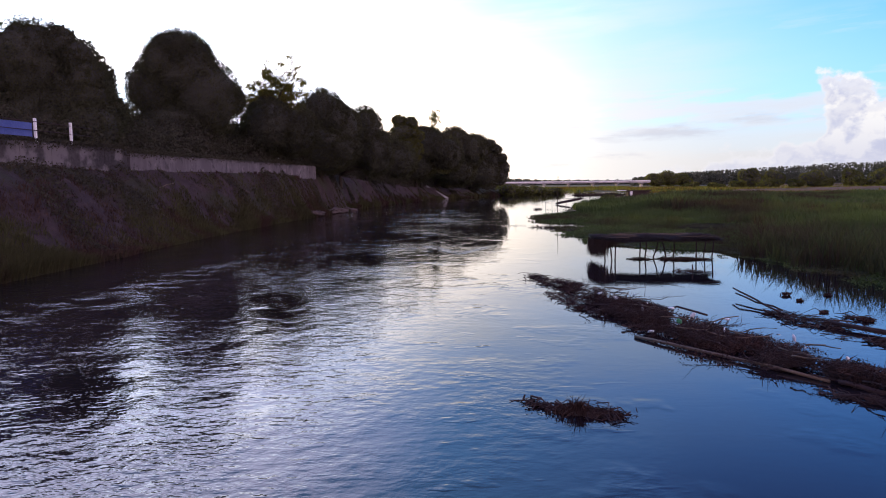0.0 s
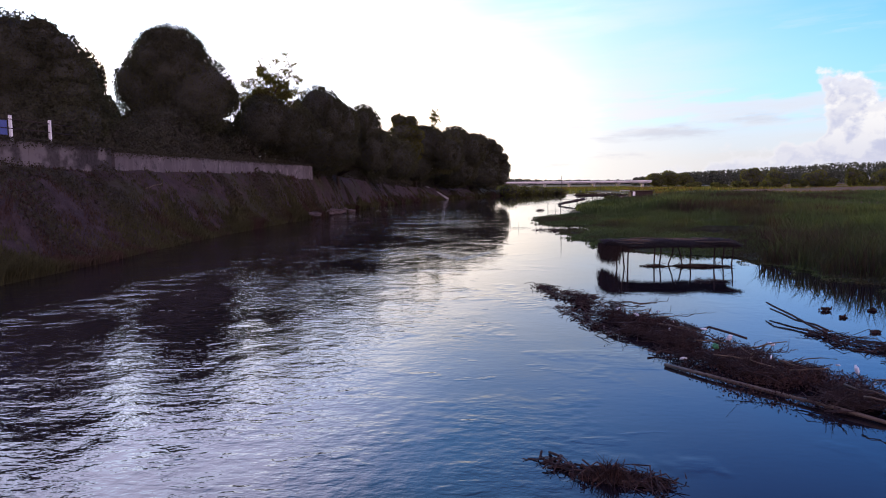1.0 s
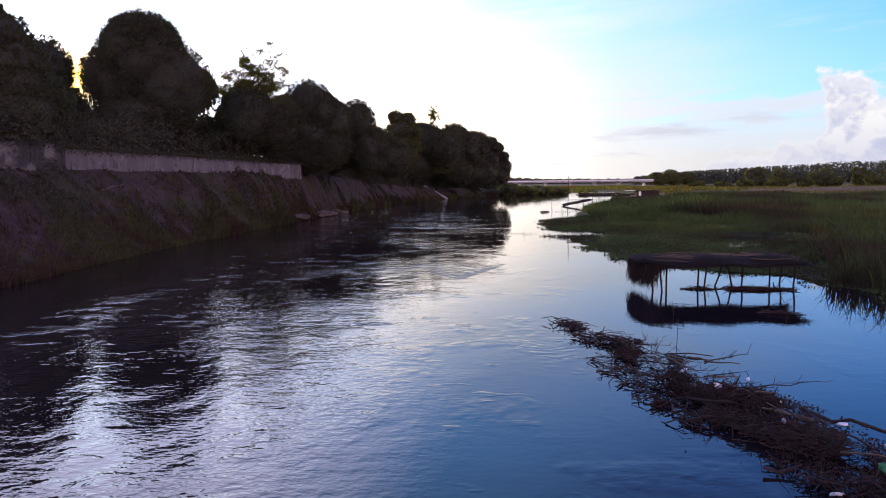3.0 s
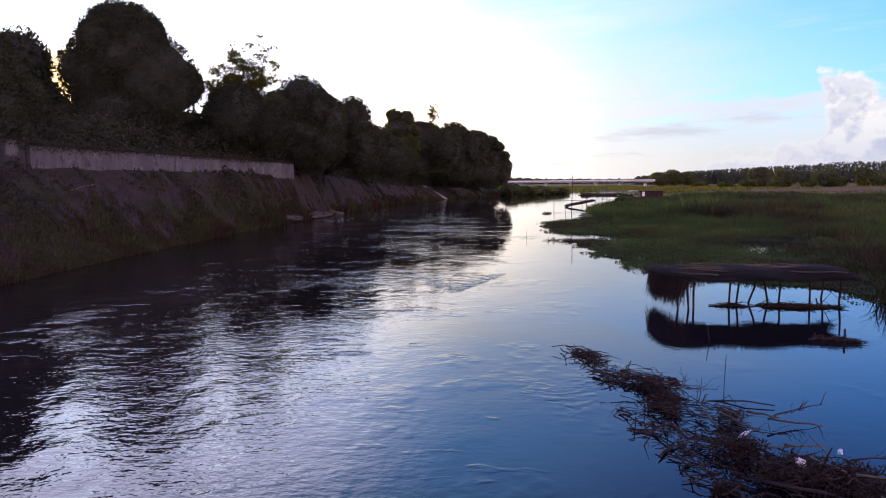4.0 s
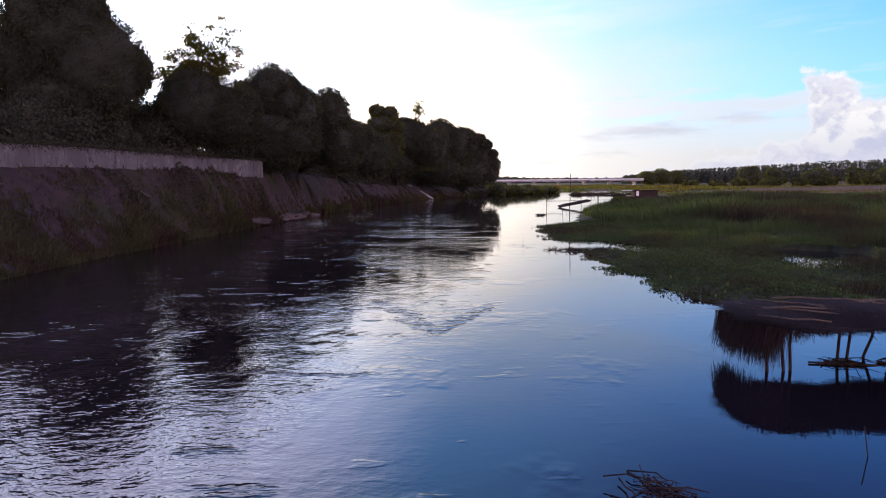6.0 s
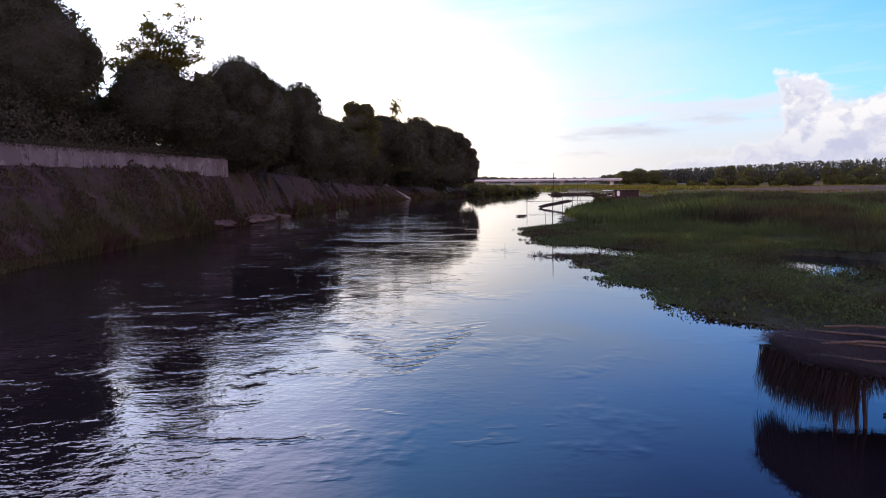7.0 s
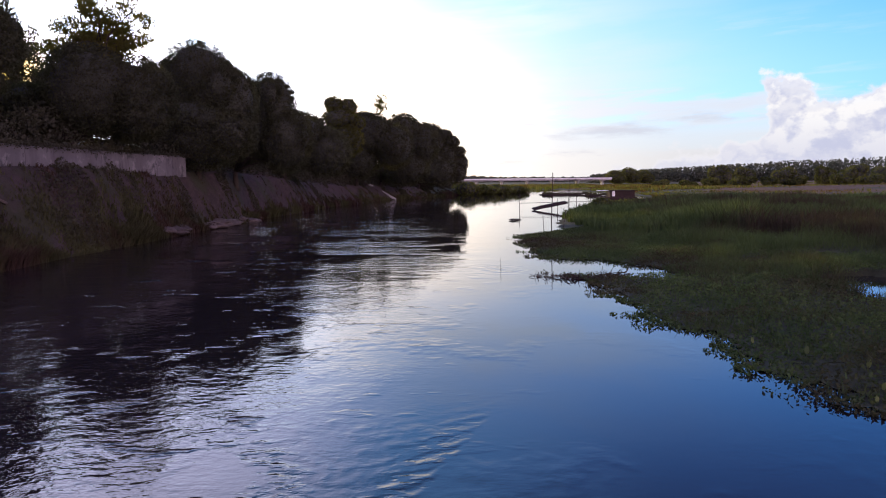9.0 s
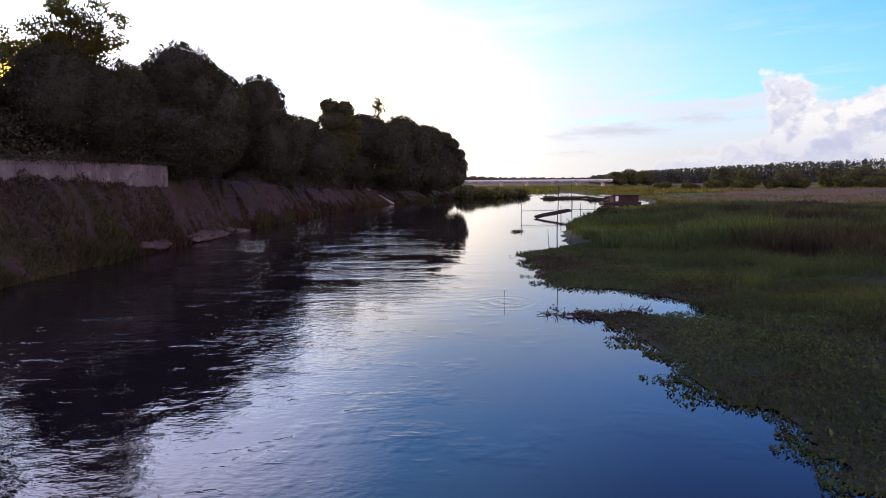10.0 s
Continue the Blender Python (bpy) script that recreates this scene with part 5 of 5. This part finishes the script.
# ---- fence on the near wall ----
def build_fence():
    thing = empty("fence", (0, 0, 0))
    tagged(thing, "white-posted fence with dark rails on a retaining wall", "fence")
    ys = [40.4, 44.1, 47.8, 51.45]
    zt = 7.6
    for y in ys:
        x = float(bank_top(y))
        p = part("post", mesh_bm("post", box_bm(0.17, 0.17, 1.65, 0.015), M_PAINT), thing, "white concrete post")
        p.location = (x, y, zt + 0.82)
    rr = np.random.default_rng(3)
    for h in (0.2, 0.8, 1.42):
        a, b = Vector((float(bank_top(37)), 37, zt + h)), Vector((float(bank_top(54)), 54, zt + h - 0.05))
        part("rail", mesh_tubes("rail", [limb(rr, a, b, 0.03, 0.03, 0.001)], M_STICK), thing)
    m = material("blue_sheet", earthy((0.05, 0.07, 0.22), (0.09, 0.12, 0.32), 2.0, 0.6, 0.2, 0.02))
    for a, b in ((40.7, 43.9), (44.3, 47.6)):
        x0, x1 = float(bank_top(a)), float(bank_top(b))
        n = 14
        v = [(x0 + (x1 - x0) * k / n - 0.06 + 0.03 * math.sin(k * 1.3), a + (b - a) * k / n, zt + h) for k in range(n + 1) for h in (0.35, 1.3)]
        me = mesh_arrays("sheet", v, [[(2 * k, 2 * k + 2, 2 * k + 3, 2 * k + 1) for k in range(n)]], m)
        part("sheet", me, thing, "faded blue plastic sheet")


build_fence()


# ---- things on the left slope ----
M_STONE = material("river_stone", earthy((0.045, 0.034, 0.031), (0.115, 0.089, 0.080), 3.0, 0.9, 0.5, 0.05))


def build_slope_details():
    for a, b, w, mat, label in [((-7.3, 211, 3.7), (-0.4, 209.5, 0.1), 0.55, M_PLAIN, "pale concrete drain chute on the slope"),
                                ((-25.2, 74.6, 3.7), (-22.4, 77.6, 2.6), 0.26, M_STONE, "pale broken concrete edge on the slope")]:
        a, b = Vector(a), Vector(b)
        a.z, b.z = float(ground_height(a.x, a.y)) + 0.12, max(float(ground_height(b.x, b.y)), 0) + 0.12
        ob = new("concrete_slab", mesh_bm("concrete_slab", box_bm(w * 2, (b - a).length, w * 0.7, 0.04), mat))
        ob.matrix_basis = Matrix.Translation((a + b) / 2) @ (b - a).to_track_quat("Y", "Z").to_matrix().to_4x4()
        tagged(ob, label, "slab")
    for x, y, dx, dy, r, label in [(-25.0, 59.6, 0.3, 2.7, 0.05, "pale weathered plank lying on the earth slope"), (-23.0, 55.0, 0.4, 0.5, 0.03, "short pale stick on the earth slope")]:
        z, dz = float(ground_height(x, y)), float(ground_height(x + dx, y + dy))
        log("log", (x, y, z + 0.07), (x + dx, y + dy, dz + 0.09), r, r * 0.8, M_BAMBOO, label, int(y), 0.01)
    bm_seed = 0
    for x0, y0, r in [(0.7, 95.6, 0.8), (0.5, 97.2, 1.1), (0.6, 99.0, 0.7), (0.5, 105.5, 1.0), (0.4, 107.6, 1.4), (0.3, 110.2, 1.3), (0.4, 112.6, 0.9), (0.5, 116, 0.7), (0.2, 118.5, 0.9), (0.1, 121, 0.7), (0.3, 124, 0.5)]:
        x0 = float(left_shore(y0)) - x0
        bm = bmesh.new()
        bmesh.ops.create_icosphere(bm, subdivisions=4, radius=r)
        for v in bm.verts:
            v.co *= 1 + 0.45 * noise.noise(v.co * 1.3 + Vector((bm_seed, 0, 0))) + 0.2 * noise.noise(v.co * 3.7 + Vector((0, bm_seed, 0)))
            v.co.z *= 0.36
            v.co.y *= 1.5
        bm_seed += 1
        ob = new("boulder", mesh_bm("boulder", bm, M_STONE, True))
        ob.location = (x0, y0, max(float(ground_height(x0, y0)), 0) - 0.06)
        tagged(ob, "pale rounded boulder at the water's edge", "boulder", "boulders by the water")


build_slope_details()


# ---- the far side: bridge, fields, woods ----
def build_bridge():
    thing = empty("bridge", (100, 600, 0))
    tagged(thing, "long low pale concrete road bridge over the river", "bridge")
    x0, x1 = 10, 172
    c = (x0 + x1) / 2 - 100
    part("deck", mesh_bm("deck", box_bm(x1 - x0, 9, 1.2, 0.1, (c, 0, 4.6)), M_PLAIN), thing)
    part("parapet", mesh_bm("parapet", box_bm(x1 - x0, 0.3, 0.9, 0.05, (c, -4.6, 5.65)), M_PAINT), thing, "pale railing wall")
    for i in range(8):
        x = x0 + 8 + i * 21 - 100
        pier = part("pier", mesh_bm("pier", box_bm(1.6, 5, 4.6, 0.15, (x, 0, 1.6)), M_PLAIN), thing)
        part("pier_cap", mesh_bm("pier_cap", box_bm(2.6, 8, 0.9, 0.1, (x, 0, 3.7)), M_PLAIN), pier)


def build_woods():
    rng = np.random.default_rng(50)
    n, m = 110000, 2400
    tx = 232 + 1268 * rng.uniform(0, 1, m) ** 1.6
    hill = np.interp(tx, [232, 300, 450, 600, 1200], [10, 16, 23, 28, 42]) * rng.uniform(0.84, 1.06, m)
    wide = rng.uniform(2.2, 5.0, m)
    ty = 820 + rng.uniform(0, 60, m)
    pick = rng.integers(0, m, n)
    f = rng.uniform(0, 1, n) ** 0.75
    f = np.where(rng.uniform(0, 1, n) < 0.4, f * 0.6, f)
    spread = wide[pick] * 1.5 * (1.02 - f) ** 0.55
    c = np.stack([tx[pick] + rng.normal(0, 0.5, n) * spread, ty[pick] + rng.normal(0, 0.5, n) * spread, f * hill[pick]], 1)
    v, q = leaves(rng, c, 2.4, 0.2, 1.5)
    tagged(new("far_woods", mesh_arrays("far_woods", v, [q], M_HAZED_WOODS)), "distant band of dark green woodland", "woods", kind="stuff")
    n = 26000
    x = rng.uniform(-700, 480, n)
    y = 1500 + rng.uniform(0, 80, n)
    c = np.stack([x, y, rng.uniform(0, 1, n) ** 0.6 * (11 + 3.5 * rough(x, y, 0.015) + 1.5 * np.sin(x * 0.3))], 1)
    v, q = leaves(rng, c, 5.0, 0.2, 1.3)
    tagged(new("far_woods", mesh_arrays("far_woods", v, [q], M_HAZED_WOODS)), "faint low line of trees on the horizon", "woods", kind="stuff")


def build_field_grass():
    rng = np.random.default_rng(51)
    n = 90000
    y = 130 + 430 * rng.uniform(0, 1, n) ** 1.3
    x = right_shore(y) + 2 + rng.uniform(0, 1, n) ** 1.3 * 420
    sandy = np.clip((x - 0.40 * y + 12) / 18, 0, 1) * np.clip((x - 40) / 20, 0, 1)
    keep = rough(x, y, 0.06) + rng.normal(0, 0.25, n) > -0.6 + 0.85 * sandy
    x, y = x[keep], y[keep]
    v, q, t = blades(rng, np.stack([x, y, ground_height(x, y) - 0.05], 1), rng.uniform(0.15, 0.6, len(x)) * np.clip(1 + 1.2 * lumpy(x, y, 12.0), 0.3, 2.2), 0.10 + 0.0012 * y, 0.4)
    tagged(new("field_grass", mesh_arrays("field_grass", v, [q, t], M_DRYGRASS)), "sunlit yellow-green rough grass on river flats", "grass", kind="stuff")
    n = 24000
    y = rng.uniform(262, 560, n)
    x = rng.uniform(-20, 110, n) + (y - 262) * 0.1
    keep = (rough(x, y, 0.07) > np.where((x > left_shore(y)) & (x < right_shore(y)) & (y < 330), 2, -0.15))
    x, y = x[keep], y[keep]
    v, q, t = blades(rng, np.stack([x, y, np.maximum(ground_height(x, y), 0) - 0.05], 1), rng.uniform(0.5, 1.6, len(x)), 0.5, 0.25)
    tagged(new("flat_grass", mesh_arrays("flat_grass", v, [q, t], M_DRYGRASS)), "low green growth on far sand flats", "grass", kind="stuff")


def shrub(x, y, lobes, count, size, label, seed):
    t = tree("shrub", x, y, lobes, count, size, M_SHRUB, label, seed, 0.2, 0.8, 0.2, 1.4)
    t["category"] = "shrub"
    return t


build_bridge()
build_woods()
build_field_grass()
# bushes on the flats: direction from the river, half width, height
for i, (d, w, h) in enumerate([(0.470, 6.5, 13.2), (0.503, 6.5, 12.2), (0.571, 7.0, 11.4), (0.632, 5.0, 12), (0.674, 7.0, 13.4), (0.735, 9, 11.4), (0.81, 10, 12), (0.90, 10, 12), (0.503, 6.5, 6.2),
                               (0.456, 4, 5.2), (0.545, 4.2, 5.6), (0.588, 5.5, 6.2), (0.655, 5.0, 6.4), (0.705, 6, 6.6), (0.77, 6, 6.0), (0.38, 4, 4.6), (0.42, 4, 4.2)]):
    y = (412 if h > 10 else 384) + 16 * math.sin(i * 1.9)
    x = d * (y - 38) + 2.6
    lobes = [(w * 0.55 * math.cos(k * 2.4 + i), 2 * math.sin(k * 1.7 + i), h * (0.34 + 0.30 * ((k * 7 + i * 3) % 5) / 4), w * 0.62, w * 0.6, h * 0.30) for k in range(5)]
    shrub(x, y, lobes + [(0, 0, h * 0.34, w * 0.9, w * 0.7, h * 0.36)], 3400, 0.75, "rounded dark green bush on the flat fields", 200 + i)
for i, (x, w, h) in enumerate([(176, 8, 12), (190, 9, 14.5), (204, 8, 12.5)]):
    shrub(x, 602 + 6 * i, [(0, 0, h * 0.6, w, w, h * 0.42), (3, 0, h * 0.4, w, w, h * 0.4)], 3200, 1.0, "dark round tree at the end of a bridge", 230 + i)


def floating_mat(x, y, length, width, seed, pole_h=0.0):
    """A low raft of poles and dead weed moored in the far river."""
    rr = np.random.default_rng(seed)
    thing = empty("fishing_raft", (x, y, 0))
    tagged(thing, "low dark bamboo raft heaped with weed on the river", "raft")
    for k in range(7):
        w = width * (k / 6 - 0.5)
        part("slat", mesh_tubes("slat", [limb(rr, (-length / 2 + rr.uniform(-1, 1), w, 0.12), (length / 2 + rr.uniform(-1, 1), w, 0.2), 0.12, 0.09, 0.004)], M_STICK), thing)
    n = 900
    p = np.stack([rr.uniform(-0.5, 0.5, n) * length, rr.uniform(-0.5, 0.5, n) * width, np.zeros(n)], 1)
    p[:, 2] = 0.25 + rr.uniform(0, 0.6, n) * np.clip(1.1 + rough(p[:, 0] + x, p[:, 1] + y, 0.6), 0.1, 2) * 0.6
    v, q = leaves(rr, p, 0.5, 0.0, 2.0)
    part("weed_heap", mesh_arrays("weed_heap", v, [q], M_SCRUB), thing, "heap of dark weed")
    if pole_h:
        part("mooring_pole", mesh_tubes("mooring_pole", [limb(rr, (1, 0, -1), (1.1, 0, pole_h), 0.07, 0.05, 0.005)], M_STICK), thing)


floating_mat(52, 246, 15, 5, 270, 5.5)
floating_mat(43, 292, 11, 5, 271)
floating_mat(58, 228, 9, 4, 272)
shrub(31.3, 135, [(0, 0, 0.9, 1.9, 1.6, 1.1)], 1500, 0.3, "low round clump of dark leaves at the water's edge", 240)
for i, (x, y, w, h) in enumerate([(27, 262, 5, 3.2), (34, 272, 5, 3), (41, 284, 5, 2.6), (22, 256, 4, 4)]):
    shrub(x, y, [(0, 0, h * 0.5, w, w, h * 0.6), (2, 2, h * 0.4, w, w, h * 0.5)], 1500, 0.7, "low dark willow-like scrub on the far shore", 250 + i)
